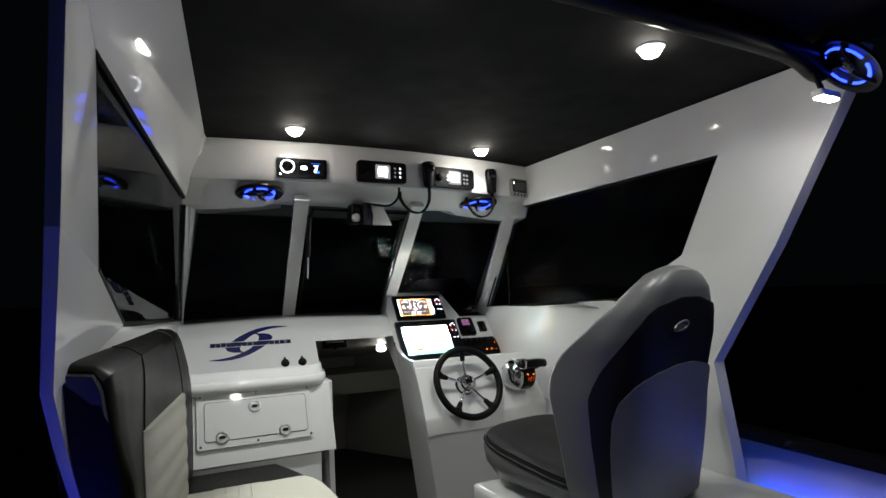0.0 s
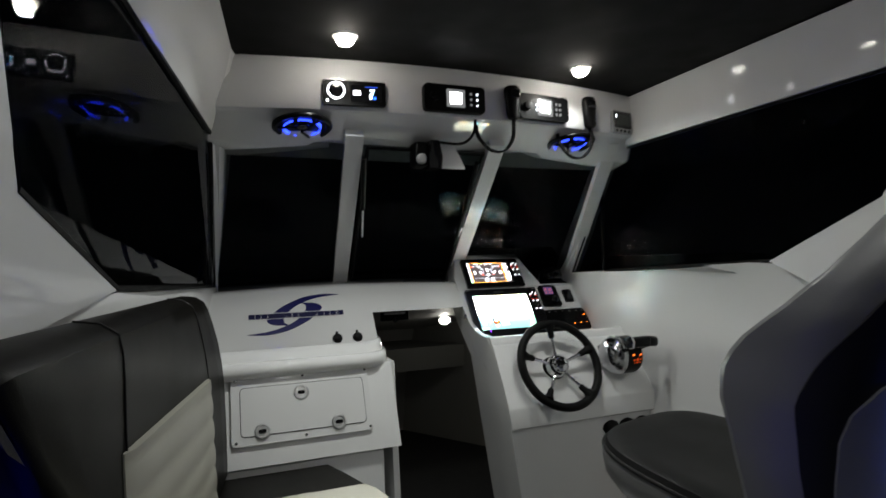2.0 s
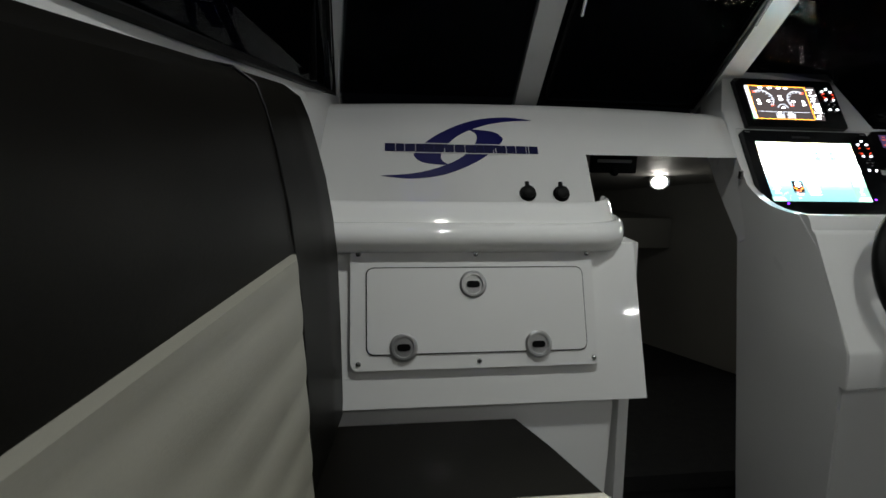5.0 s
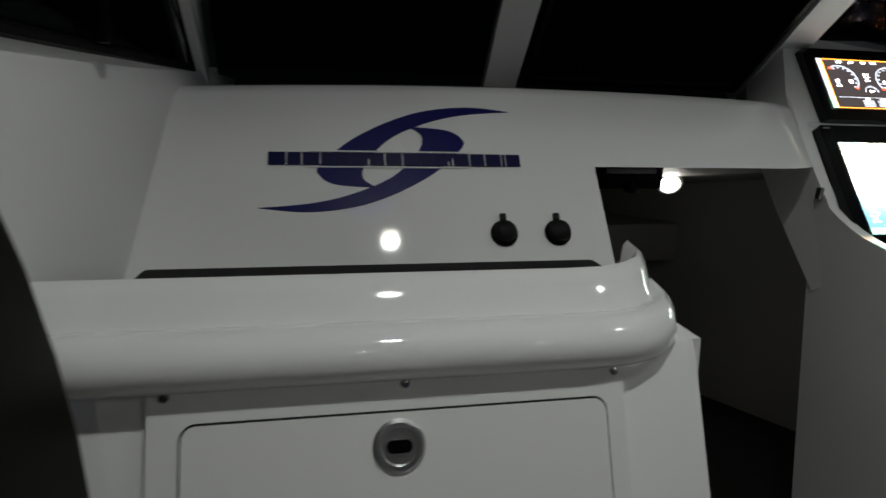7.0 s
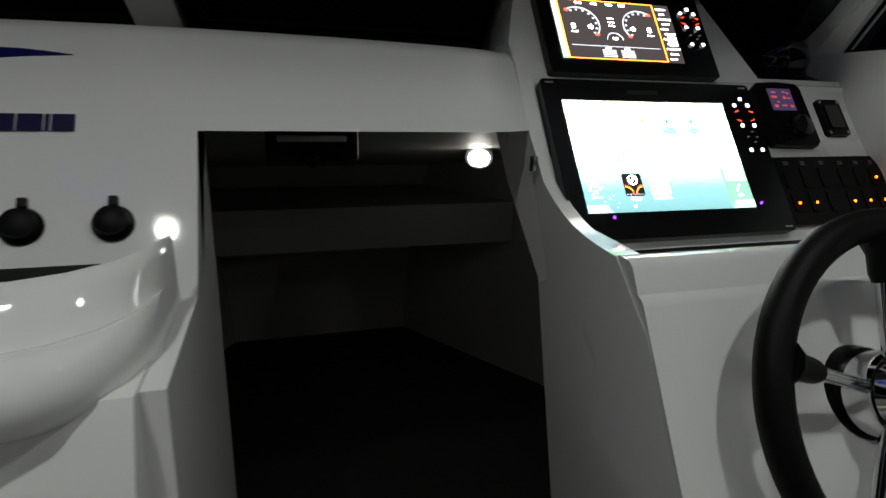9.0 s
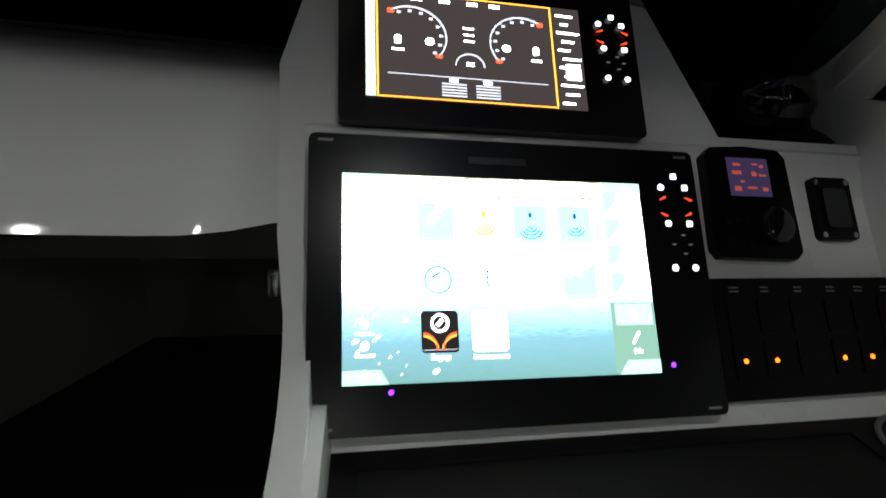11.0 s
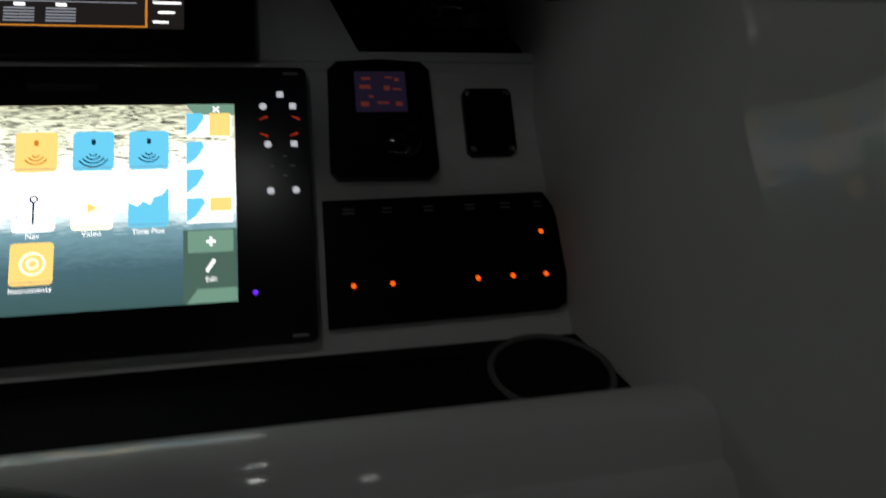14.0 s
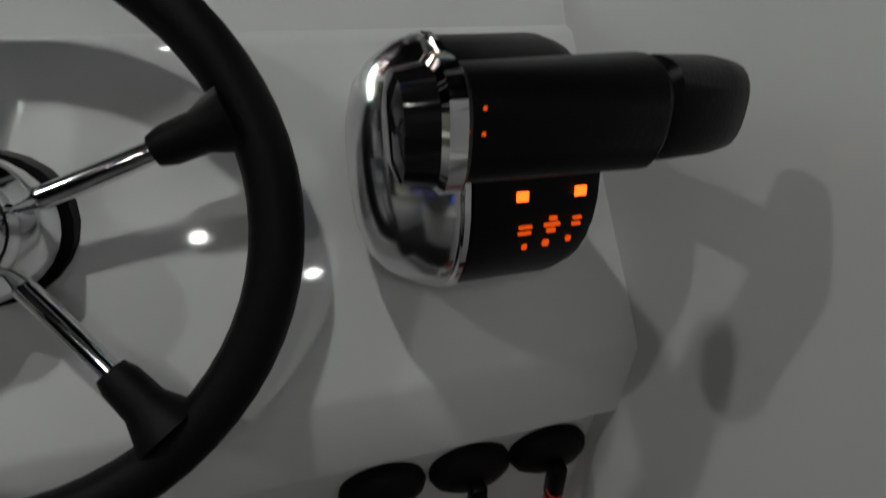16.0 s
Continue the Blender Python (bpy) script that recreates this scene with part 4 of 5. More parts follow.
def keypad(parent, u, v, step):
    """The lit keys beside a plotter's screen."""
    rows = ((0.004, 0, LED_WHITE), (-0.010, -1, LED_WHITE), (0.014, -1, LED_WHITE), (-0.010, -2, KEY_RED), (0.016, -2, KEY_RED), (-0.010, -3.4, KEY_RED), (0.014, -3.4, KEY_RED), (-0.007, -4.2, LED_WHITE), (0.014, -4.2, LED_WHITE),
            (0.006, -5.2, LED_DIM), (-0.004, -6, LED_DIM), (0.012, -6, LED_DIM), (0.006, -6.8, LED_DIM), (-0.006, -8, LED_WHITE), (0.014, -8, LED_WHITE))
    for n, (du, dv, mat) in enumerate(rows):
        a, b = u + du, v + dv * step
        if mat is KEY_RED:
            lean = 0.0022 if (n % 2) else -0.0022
            lean = lean if dv > -3 else -lean
            part("key", tube([BASE[0] @ Vector((a - 0.0032, b - lean * 0.6, 0.0166)), BASE[0] @ Vector((a + 0.0032, b + lean * 0.6, 0.0166))], [0.0004, 0.0011], steps=5), mat, parent)
        elif mat is LED_DIM:
            part("key", plate(a - 0.0018, a + 0.0018, b - 0.0005, b + 0.0005, 0.0158, 0.0172, 0.0003, 0), mat, parent, smooth=False)
        elif n in (1, 7, 13, 14):
            part("key", turned([(0.0030, 0.0158), (0.0030, 0.0168), (0.0022, 0.0172)], BASE[0] @ Matrix.Translation((a, b, 0)), steps=14), mat, parent)
        else:
            part("key", plate(a - 0.0027, a + 0.0027, b - 0.0025, b + 0.0025, 0.0158, 0.0172, 0.0009, 0), mat, parent, smooth=False)


keypad(mfd, 0.522, 0.172, 0.0105)
for u in (0.218, 0.535):
    for v in (-0.030, 0.191):
        part("corner_clip", flat(u - 0.006, u + 0.006, v - 0.001, v + 0.001, 0.0162, thick=0.001), GREYPLASTIC, mfd, smooth=False)

# upper engine display
FAS1 = FAS @ Matrix.Translation((0, 0.2325, 0)) @ Matrix.Diagonal((1, 0.912, 1, 1)) @ Matrix.Translation((0, -0.230, 0))
BASE[0] = FAS1
mfd1 = thing("engine_display", FAS1 @ Vector((0.36, 0.28, 0)), "smaller black display showing two engine dials", "display")
part("body", plate(0.228, 0.507, 0.205, 0.368, 0, 0.014), BEZEL, mfd1, "glossy black display body")
scr1 = part("screen", flat(0.250, 0.450, 0.230, 0.3435, 0.0142, thick=0.0008), SCREEN_BLACK, mfd1, "dark instrument page", smooth=False)
S1 = 0.0152
for cu, sweep in ((0.290, -1), (0.392, 1)):
    arc = [(cu + 0.031 * math.cos(radians(a)) * sweep * -1, 0.296 + 0.031 * math.sin(radians(a))) for a in range(-40, 126, 11)]
    part("dial", tube([FAS1 @ Vector((p, q, S1)) for p, q in arc], 0.0009, steps=4), SCREEN_GREY, scr1)
    for k, (p, q) in enumerate(arc):
        if k % 2 == 0:
            c = Vector((cu, 0.296))
            d = (Vector((p, q)) - c).normalized()
            e = c + d * 0.0262
            part("dial_number", plate(e.x - 0.0017, e.x + 0.0017, e.y - 0.0013, e.y + 0.0013, S1, S1 + 0.0005, 0.0006, 0), SCREEN_GREY, scr1, smooth=False)
            part("dial_mark", tube([FAS1 @ Vector((*(c + d * 0.0292), S1)), FAS1 @ Vector((*(c + d * 0.031), S1))], 0.0005, steps=4), SCREEN_GREY, scr1)
    part("dial_red", plate(arc[-1][0] - 0.003, arc[-1][0] + 0.003, arc[-1][1] - 0.003, arc[-1][1] + 0.002, S1, S1 + 0.0006, 0.001, 0), SCREEN_RED, scr1, smooth=False)
    part("dial_red", plate(arc[0][0] - 0.003, arc[0][0] + 0.003, arc[0][1] - 0.002, arc[0][1] + 0.002, S1, S1 + 0.0006, 0.001, 0), SCREEN_RED, scr1, smooth=False)
    part("readout", turned([(0.0042, 0), (0.003, 0.0006)], FAS1 @ Matrix.Translation((cu - sweep * 0.016, 0.291, S1)), steps=12), SCREEN_WHITE, scr1, smooth=False)
    part("readout", plate(cu + sweep * 0.012 - 0.003, cu + sweep * 0.012 + 0.003, 0.286, 0.295, S1, S1 + 0.0006, 0.002, 0), SCREEN_WHITE, scr1, smooth=False)
    part("readout", flat(cu + sweep * 0.012 - 0.005, cu + sweep * 0.012 + 0.005, 0.279, 0.281, S1), SCREEN_WHITE, scr1, smooth=False)
for v in (0.308, 0.301, 0.294):
    part("readout", flat(0.3365, 0.3465, v, v + 0.0016, S1), SCREEN_WHITE, scr1, smooth=False)
part("small_dial", tube([FAS1 @ Vector((0.3415 + 0.013 * math.cos(radians(a)), 0.268 + 0.013 * math.sin(radians(a)), S1)) for a in range(0, 181, 15)], 0.0008, steps=4), SCREEN_GREY, scr1)
part("readout", flat(0.3380, 0.3450, 0.268, 0.272, S1), SCREEN_WHITE, scr1, smooth=False)
part("rule", flat(0.269, 0.413, 0.2545, 0.2551, S1), SCREEN_GREY, scr1, smooth=False)
for u in (0.3150, 0.3455):
    for k in range(5):
        part("readout", flat(u, u + 0.022, 0.235 + 0.003 * k, 0.2362 + 0.003 * k, S1), SCREEN_GREY, scr1, smooth=False)
    part("readout", flat(u + 0.007, u + 0.015, 0.250, 0.253, S1), SCREEN_WHITE, scr1, smooth=False)
part("page_border", flat(0.2595, 0.4215, 0.2305, 0.2315, S1, bm=flat(0.2595, 0.261, 0.2305, 0.3425, S1, bm=flat(0.420, 0.4215, 0.2305, 0.3425, S1, bm=flat(0.2595, 0.4215, 0.3415, 0.3425, S1)))), SCREEN_ORANGE, scr1, "orange page border", smooth=False)
part("edge_bar", flat(0.2505, 0.2585, 0.2305, 0.3425, S1), SCREEN_GREY, scr1, smooth=False)
part("edge_bar", flat(0.2505, 0.2585, 0.2305, 0.255, S1 + 0.0007), SCREEN_GREEN, scr1, smooth=False)
for k in range(11):
    v = 0.235 + 0.0098 * k
    part("readout", flat(0.426 + 0.004 * (k % 2), 0.438 + 0.005 * (k % 3), v, v + 0.0022, S1), SCREEN_WHITE, scr1, smooth=False)
part("tile", flat(0.432, 0.446, 0.262, 0.279, S1 + 0.0007), SCREEN_WHITE, scr1, smooth=False)
for u in (0.290, 0.3155, 0.341, 0.362):
    part("readout", flat(u, u + 0.010, 0.3345, 0.338, S1), SCREEN_WHITE, scr1, smooth=False)
keypad(mfd1, 0.479, 0.338, 0.0088)

BASE[0] = FAS
# autopilot control
ap = thing("autopilot_control", FAS @ Vector((0.62, 0.155, 0)), "black autopilot control head with a small lit screen and knob", "autopilot")
part("body", prism([(0.570, 0.099), (0.650, 0.097), (0.658, 0.105), (0.656, 0.198), (0.649, 0.206), (0.612, 0.2085), (0.574, 0.206), (0.566, 0.198), (0.564, 0.107)], 0.011, 0.004, FAS, segments=3), BLACK, ap)
part("screen", flat(0.589, 0.634, 0.158, 0.196, 0.0112, thick=0.0008), glow("violet_screen", (0.20, 0.13, 0.36), 0.5), ap, "dim violet screen", smooth=False)
AP_MARK = glow("red_screen_mark", (0.8, 0.14, 0.10), 1.2)
for u, v, wide, high in ((0.599, 0.189, 0.004, 0.0012), (0.619, 0.190, 0.003, 0.0008), (0.626, 0.188, 0.002, 0.0014), (0.598, 0.181, 0.005, 0.0018), (0.617, 0.180, 0.0025, 0.0022), (0.626, 0.179, 0.004, 0.0008), (0.603, 0.172, 0.002, 0.001), (0.597, 0.165, 0.0035, 0.0022), (0.613, 0.166, 0.005, 0.001), (0.627, 0.165, 0.003, 0.0018)):
    part("screen_mark", flat(u - wide, u + wide, v - high, v + high, 0.0121), AP_MARK, ap, smooth=False)
part("knob", turned([(0.019, 0), (0.019, 0.004), (0.017, 0.012), (0.013, 0.014), (0.002, 0.0145)], FAS @ Matrix.Translation((0.626, 0.128, 0.010))), GLOSSBLACK, ap, "glossy black turning knob")
for k in range(6):
    part("button", plate(0.577 + 0.011 * (k % 3), 0.585 + 0.011 * (k % 3), 0.108 + 0.022 * (k // 3), 0.115 + 0.022 * (k // 3), 0.0105, 0.0125, 0.002, 0.0005), RUBBER, ap)

# small switch plate
sw = thing("blank_switch_plate", FAS @ Vector((0.718, 0.157, 0)), "small black screwed plate on the fascia", "switch plate")
part("plate", plate(0.686, 0.732, 0.118, 0.182, 0, 0.007, 0.006), BLACK, sw)
part("insert", plate(0.695, 0.723, 0.130, 0.170, 0.006, 0.010, 0.004), GLOSSBLACK, sw)
for u in (0.691, 0.727):
    for v in (0.123, 0.177):
        part("screw", turned([(0.0032, 0), (0.003, 0.001), (0.001, 0.0014)], FAS @ Matrix.Translation((u, v, 0.0068)), steps=10), STEEL, sw)

# rocker switch panel
panel = thing("switch_panel", FAS @ Vector((0.66, 0.03, 0)), "black rocker switch panel with glowing orange lamps", "switch panel")
part("plate", prism([(0.556, -0.027), (0.752, -0.025), (0.760, -0.020), (0.764, 0.010), (0.763, 0.045), (0.758, 0.068), (0.750, 0.081), (0.556, 0.080)], 0.008, 0.002, FAS), BLACK, panel)
COLS = (0.578, 0.610, 0.645, 0.683, 0.714, 0.744)
for row, v in ((0, 0.006), (1, 0.044)):
    for k, u in enumerate(COLS):
        rock = part("rocker", plate(u - 0.0105, u + 0.0105, v - 0.014, v + 0.018, 0.007, 0.0092, 0.003, 0.0006), BLACK, panel)
        if row:
            for line in (0, 1):
                part("legend", flat(u - 0.0055 + 0.001 * (k % 3), u + 0.0045 - 0.001 * (k % 2), v + 0.0235 + 0.0035 * line, v + 0.0247 + 0.0035 * line, 0.0082), GREYPLASTIC, panel, smooth=False)
        if (row == 0 and k != 2) or (row == 1 and k == 5):
            part("lamp", turned([(0.0021, 0.0090), (0.0021, 0.0100), (0.0012, 0.0106)], FAS @ Matrix.Translation((u, v + 0.0005, 0)), steps=12), LED_ORANGE, rock, "lit orange lamp")

# compass on the dash top
comp = thing("compass", (0.70, 3.09, 1.215), "black dome compass on the dash top", "compass")
part("base", loft([[(0.70 + a * math.cos(q), 3.09 + 0.8 * a * math.sin(q), h) for q in [2 * math.pi * k / 20 for k in range(20)]] for a, h in ((0.095, 1.215), (0.090, 1.222), (0.060, 1.232), (0.055, 1.245))]), BLACK, comp)
part("dome", turned([(0.052, 0), (0.054, 0.015), (0.046, 0.038), (0.028, 0.052), (0.003, 0.056)], Matrix.Translation((0.70, 3.09, 1.243))), GLOSSBLACK, comp)

# steering wheel
AX = frame_at((0.402, 2.588, 0.937), (0, 0.44, 0.898))
wheel = thing("steering_wheel", (0.402, 2.65, 0.937), "five spoke steering wheel with black rim and chrome hub", "steering wheel")
part("rim", tube([AX @ Vector((0.1585 * math.cos(a), 0.1585 * math.sin(a), 0.012)) for a in [2 * math.pi * k / 64 for k in range(64)]], 0.0155, closed=True, steps=14), RUBBER, wheel, "black soft rim")
part("hub", turned([(0.040, -0.030), (0.042, -0.005), (0.040, 0.006), (0.034, 0.012), (0.033, 0.016), (0.031, 0.022), (0.020, 0.030), (0.002, 0.033)], AX, steps=32), CHROME, wheel, "polished chrome hub")
part("column", turned([(0.055, -0.10), (0.050, -0.06), (0.044, -0.03)], AX), BLACK, wheel, "black column boss")
part("badge", turned([(0.010, 0), (0.009, 0.0015)], AX @ Matrix.Translation((0, 0, 0.0325))), BLACK, wheel)
for k in range(5):
    a = radians(90 + 72 * k)
    q = lambda r, h: AX @ Vector((r * math.cos(a), r * math.sin(a), h))
    spoke = part("spoke", tube([q(0.030, -0.004), q(0.07, 0.0), q(0.112, 0.006)], 0.0065, steps=10), CHROME, wheel, "chrome spoke")
    part("spoke_sleeve", tube([q(0.104, 0.005), q(0.112, 0.006), q(0.130, 0.009), q(0.150, 0.012)], [0.009, 0.0115, 0.0125, 0.021], steps=12), RUBBER, spoke, "black spoke end")

# throttle
DIMO = glow("orange_legend", (1.0, 0.10, 0.004), 1.1)
thr = thing("throttle_control", (0.665, 2.60, 0.955), "black twin throttle control with chrome cheek and lit keypad", "throttle")
TY, TZ = 2.576, 0.955
ring = lambda x, r, n=32, squash=1.0: [(x, TY + r * math.cos(a), TZ + squash * r * math.sin(a)) for a in [2 * math.pi * k / n for k in range(n)]]
part("housing", loft([ring(x, r) for x, r in ((0.650, 0.066), (0.654, 0.072), (0.712, 0.072), (0.724, 0.068), (0.729, 0.058))]), BLACK, thr, "black rounded control housing")
part("cheek", loft([ring(x, r) for x, r in ((0.604, 0.012), (0.606, 0.034), (0.611, 0.050), (0.620, 0.061), (0.632, 0.069), (0.644, 0.073), (0.650, 0.071))]), POLISHED, thr, "domed polished chrome cheek")
part("cheek_ring", loft([ring(x, r) for x, r in ((0.6465, 0.0725), (0.648, 0.0745), (0.651, 0.0745), (0.652, 0.0725))]), CHROME, thr, "thin chrome ring")
part("mount", box(0.632, 0.725, 2.60, 2.70, 0.90, 0.985, 0.012), GREYPLASTIC, thr, "grey mounting foot")


def bar(x, d, h, yc, zc, n=28):
    """A section of the lever bar with a squarish round outline."""
    return [(x, yc + d * math.copysign(abs(math.cos(a)) ** 0.75, math.cos(a)), zc + h * math.copysign(abs(math.sin(a)) ** 0.75, math.sin(a))) for a in [2 * math.pi * k / n for k in range(n)]]


part("lever_hub", loft([bar(x, d, h, 2.450, 1.0195) for x, d, h in ((0.624, 0.018, 0.0195), (0.694, 0.019, 0.0205), (0.698, 0.016, 0.017))]), BLACK, thr, "black lever hub")
part("lever_collar", loft([bar(x, d, h, 2.450, 1.0195) for x, d, h in ((0.614, 0.0185, 0.020), (0.616, 0.0205, 0.0225), (0.622, 0.0205, 0.0225), (0.624, 0.0185, 0.020))]), CHROME, thr, "narrow chrome collar")
part("lever_cap", loft([bar(x, d, h, 2.450, 1.0195) for x, d, h in ((0.601, 0.010, 0.011), (0.603, 0.016, 0.018), (0.614, 0.0185, 0.020))]), GLOSSBLACK, thr, "black end cap")
for z in (1.029, 1.021):
    part("lever_mark", box(0.6270, 0.6280, 2.4308, 2.4318, z, z + 0.001, 0), DIMO, thr, "tiny red lamp", smooth=False)
part("grip", loft([bar(x, d, h, yc, zc) for x, d, h, yc, zc in ((0.699, 0.015, 0.016, 2.451, 1.0195), (0.703, 0.017, 0.019, 2.452, 1.0195), (0.736, 0.017, 0.0195, 2.464, 1.0155), (0.747, 0.016, 0.018, 2.467, 1.0145), (0.752, 0.012, 0.014, 2.468, 1.0140))]), BLACK, thr, "black horizontal lever grip")
part("lever_arm", tube([(0.728, 2.560, 0.975), (0.729, 2.535, 0.990), (0.726, 2.500, 1.002), (0.716, 2.460, 1.012)], [0.016, 0.016, 0.015, 0.012], steps=14), BLACK, thr, "black lever arm")


def on_drum(x, angle, wide, high, mat, name, label=""):
    """A small lit mark on the drum's curved face; angle up from straight aft."""
    a = radians(angle)
    m = Matrix(((1, 0, 0, x), (0, math.sin(a), -math.cos(a), TY - 0.0722 * math.cos(a)), (0, math.cos(a), math.sin(a), TZ + 0.0722 * math.sin(a)), (0, 0, 0, 1)))
    part(name, box(-wide / 2, wide / 2, -high / 2, high / 2, -0.0005, 0.0012, 0, m), mat, thr, label, smooth=False)


for x in (0.668, 0.700):
    on_drum(x + 0.004, 54, 0.0035, 0.006, DIMO, "pad_legend")
    on_drum(x + 0.006, 47, 0.0035, 0.006, DIMO, "pad_legend")
    on_drum(0.669 if x < 0.68 else 0.709, 33, 0.002, 0.006, LED_GREEN, "pad_lamp", "lit green lamp")
    on_drum(x + 0.0105, 6, 0.006, 0.005, PAD_ORANGE, "pad_lamp", "lit orange pad lamp")
for x, angle, wide, high in ((0.680, -14, 0.009, 0.0018), (0.680, -17, 0.009, 0.0018), (0.695, -11, 0.005, 0.003), (0.695, -14, 0.011, 0.0025), (0.695, -17, 0.006, 0.003), (0.709, -12, 0.006, 0.0018), (0.709, -15, 0.006, 0.0018), (0.682, -25, 0.003, 0.004), (0.694, -24, 0.004, 0.005), (0.707, -23, 0.003, 0.004)):
    on_drum(x + 0.002, angle + 6, 0.8 * wide, 0.7 * high, DIMO, "pad_legend")

# ignition keys under the helm face
for k, x in enumerate((0.612, 0.686, 0.757)):
    key = thing("ignition_switch", (x, 2.572, 0.688), "black ignition switch with a rubber cap", "switch", group="ignition switches")
    m = frame_at((x, 2.572, 0.688), (0, -0.2, 0.98))
    part("cap", turned([(0.027, 0), (0.028, 0.006), (0.025, 0.013), (0.018, 0.018), (0.004, 0.020)], m, x_scale=1.28), RUBBER, key)
    part("key_bow", box(x - 0.007, x + 0.007, 2.540, 2.554, (0.664, 0.640, 0.650)[k], 0.690, 0.003), BLACK, key)
cord = thing("safety_lanyard", (0.757, 2.57, 0.66), "red coiled safety lanyard hanging from an ignition switch", "lanyard")
coil = []
for k in range(160):
    t = k / 159
    c = Vector((0.757 - 0.055 * t, 2.544 - 0.01 * t, 0.665 - 0.25 * t))
    a = t * 2 * math.pi * 24
    coil.append(c + Vector((0.006 * math.cos(a), 0.006 * math.sin(a), 0)))
part("coil", tube(coil, 0.0018, steps=5), RED, cord)
part("clip", tube([(0.702 + 0.010 * math.cos(a), 2.534, 0.395 + 0.020 * math.sin(a)) for a in [2 * math.pi * k / 16 for k in range(16)]], 0.0025, closed=True, steps=6), BLACK, cord, "black clip")

# fire extinguisher low by the hull side
ext = thing("fire_extinguisher", (0.755, 2.44, 0.33), "small red extinguisher with a yellow label bracketed to the side", "extinguisher")
part("cylinder", turned([(0.030, 0.0), (0.036, 0.01), (0.037, 0.20), (0.028, 0.235), (0.012, 0.245)], Matrix.Translation((0.755, 2.44, 0.33))), RED, ext)
part("label_band", turned([(0.0374, 0.04), (0.0378, 0.05), (0.0378, 0.15), (0.0374, 0.16)], Matrix.Translation((0.755, 2.44, 0.33))), YELLOW, ext, "yellow label band")
part("bracket", box(0.775, 0.824, 2.425, 2.455, 0.40, 0.44, 0.003), BLACK, ext)
part("valve", box(0.740, 0.770, 2.428, 2.452, 0.572, 0.600, 0.005), BLACK, ext)

# ---- helm seat on its box ----
sbox = thing("seat_box", (0.45, 1.6, FLOOR), "white moulded seat box with a lid under the helm seat", "seat box")
part("body", box(0.085, 0.82, 1.30, 1.955, FLOOR, 0.66, 0.012), GEL, sbox)
part("lid", box(0.065, 0.83, 1.28, 1.965, 0.667, 0.728, 0.016, segments=3), GEL, sbox, "white lid with a dark seam")
seat = thing("bucket_chair", (0.40, 1.65, 0.728), "grey and black vinyl wrap-round helm chair on a white box", "chair")
SC = 0.395


def along(table, z):
    for (z0, a), (z1, b) in zip(table, table[1:]):
        if z <= z1:
            t = min(max((z - z0) / (z1 - z0), 0), 1)
            t = t * t * (3 - 2 * t) * 0.4 + t * 0.6
            return a + (b - a) * t
    return table[-1][1]


HALF = ((0.72, 0.245), (0.85, 0.262), (1.05, 0.268), (1.20, 0.250), (1.28, 0.222), (1.34, 0.180), (1.38, 0.130), (1.40, 0.085), (1.41, 0.03))
WING = ((0.72, 1.62), (0.85, 1.632), (0.98, 1.655), (1.06, 1.672), (1.12, 1.668), (1.17, 1.630), (1.23, 1.560), (1.30, 1.490), (1.36, 1.450), (1.41, 1.430))
REAR = ((0.72, 1.490), (1.0, 1.445), (1.25, 1.395), (1.36, 1.382), (1.395, 1.390), (1.41, 1.412))


def rear_point(s, z, off=0.0):
    half, yf, yb = along(HALF, z), along(WING, z), along(REAR, z)
    return (SC + (half + off) * math.copysign(abs(math.sin(s * math.pi / 2)) ** 0.85, s), yb - off * (1 - abs(s) ** 3) + (yf - yb) * abs(s) ** 3.2, z)


def shell(z):
    half, yf, yb = along(HALF, z), along(WING, z), along(REAR, z)
    thick = min(0.085, 0.8 * (yf - yb))
    rear = [rear_point(-1 + k / 10, z) for k in range(21)]
    tip = [(SC + (half - 0.012) * 1, yf + 0.014, z), (SC + (half - 0.040) * 1, yf + 0.012, z)] if half > 0.1 else [(SC + half * 0.9, yf + 0.003, z), (SC + half * 0.8, yf + 0.003, z)]
    inner = max(half - 0.062, half * 0.5)
    front = [(SC + inner * math.copysign(abs(math.sin((1 - k / 8) * math.pi / 2)) ** 0.85, 1 - k / 8), min(yb + thick, yf) + (yf - min(yb + thick, yf)) * abs(1 - k / 8) ** 3.2, z) for k in range(17)]
    tip2 = [(2 * SC - p[0], p[1], p[2]) for p in tip[::-1]]
    return rear + tip + front + tip2


heights = [0.735, 0.75] + [0.78 + 0.03 * k for k in range(18)] + [1.31, 1.33, 1.35, 1.37, 1.385, 1.396, 1.404, 1.409]
part("backrest", loft([shell(z) for z in heights]), GREYVINYL, seat, "grey vinyl wrap-round backrest")


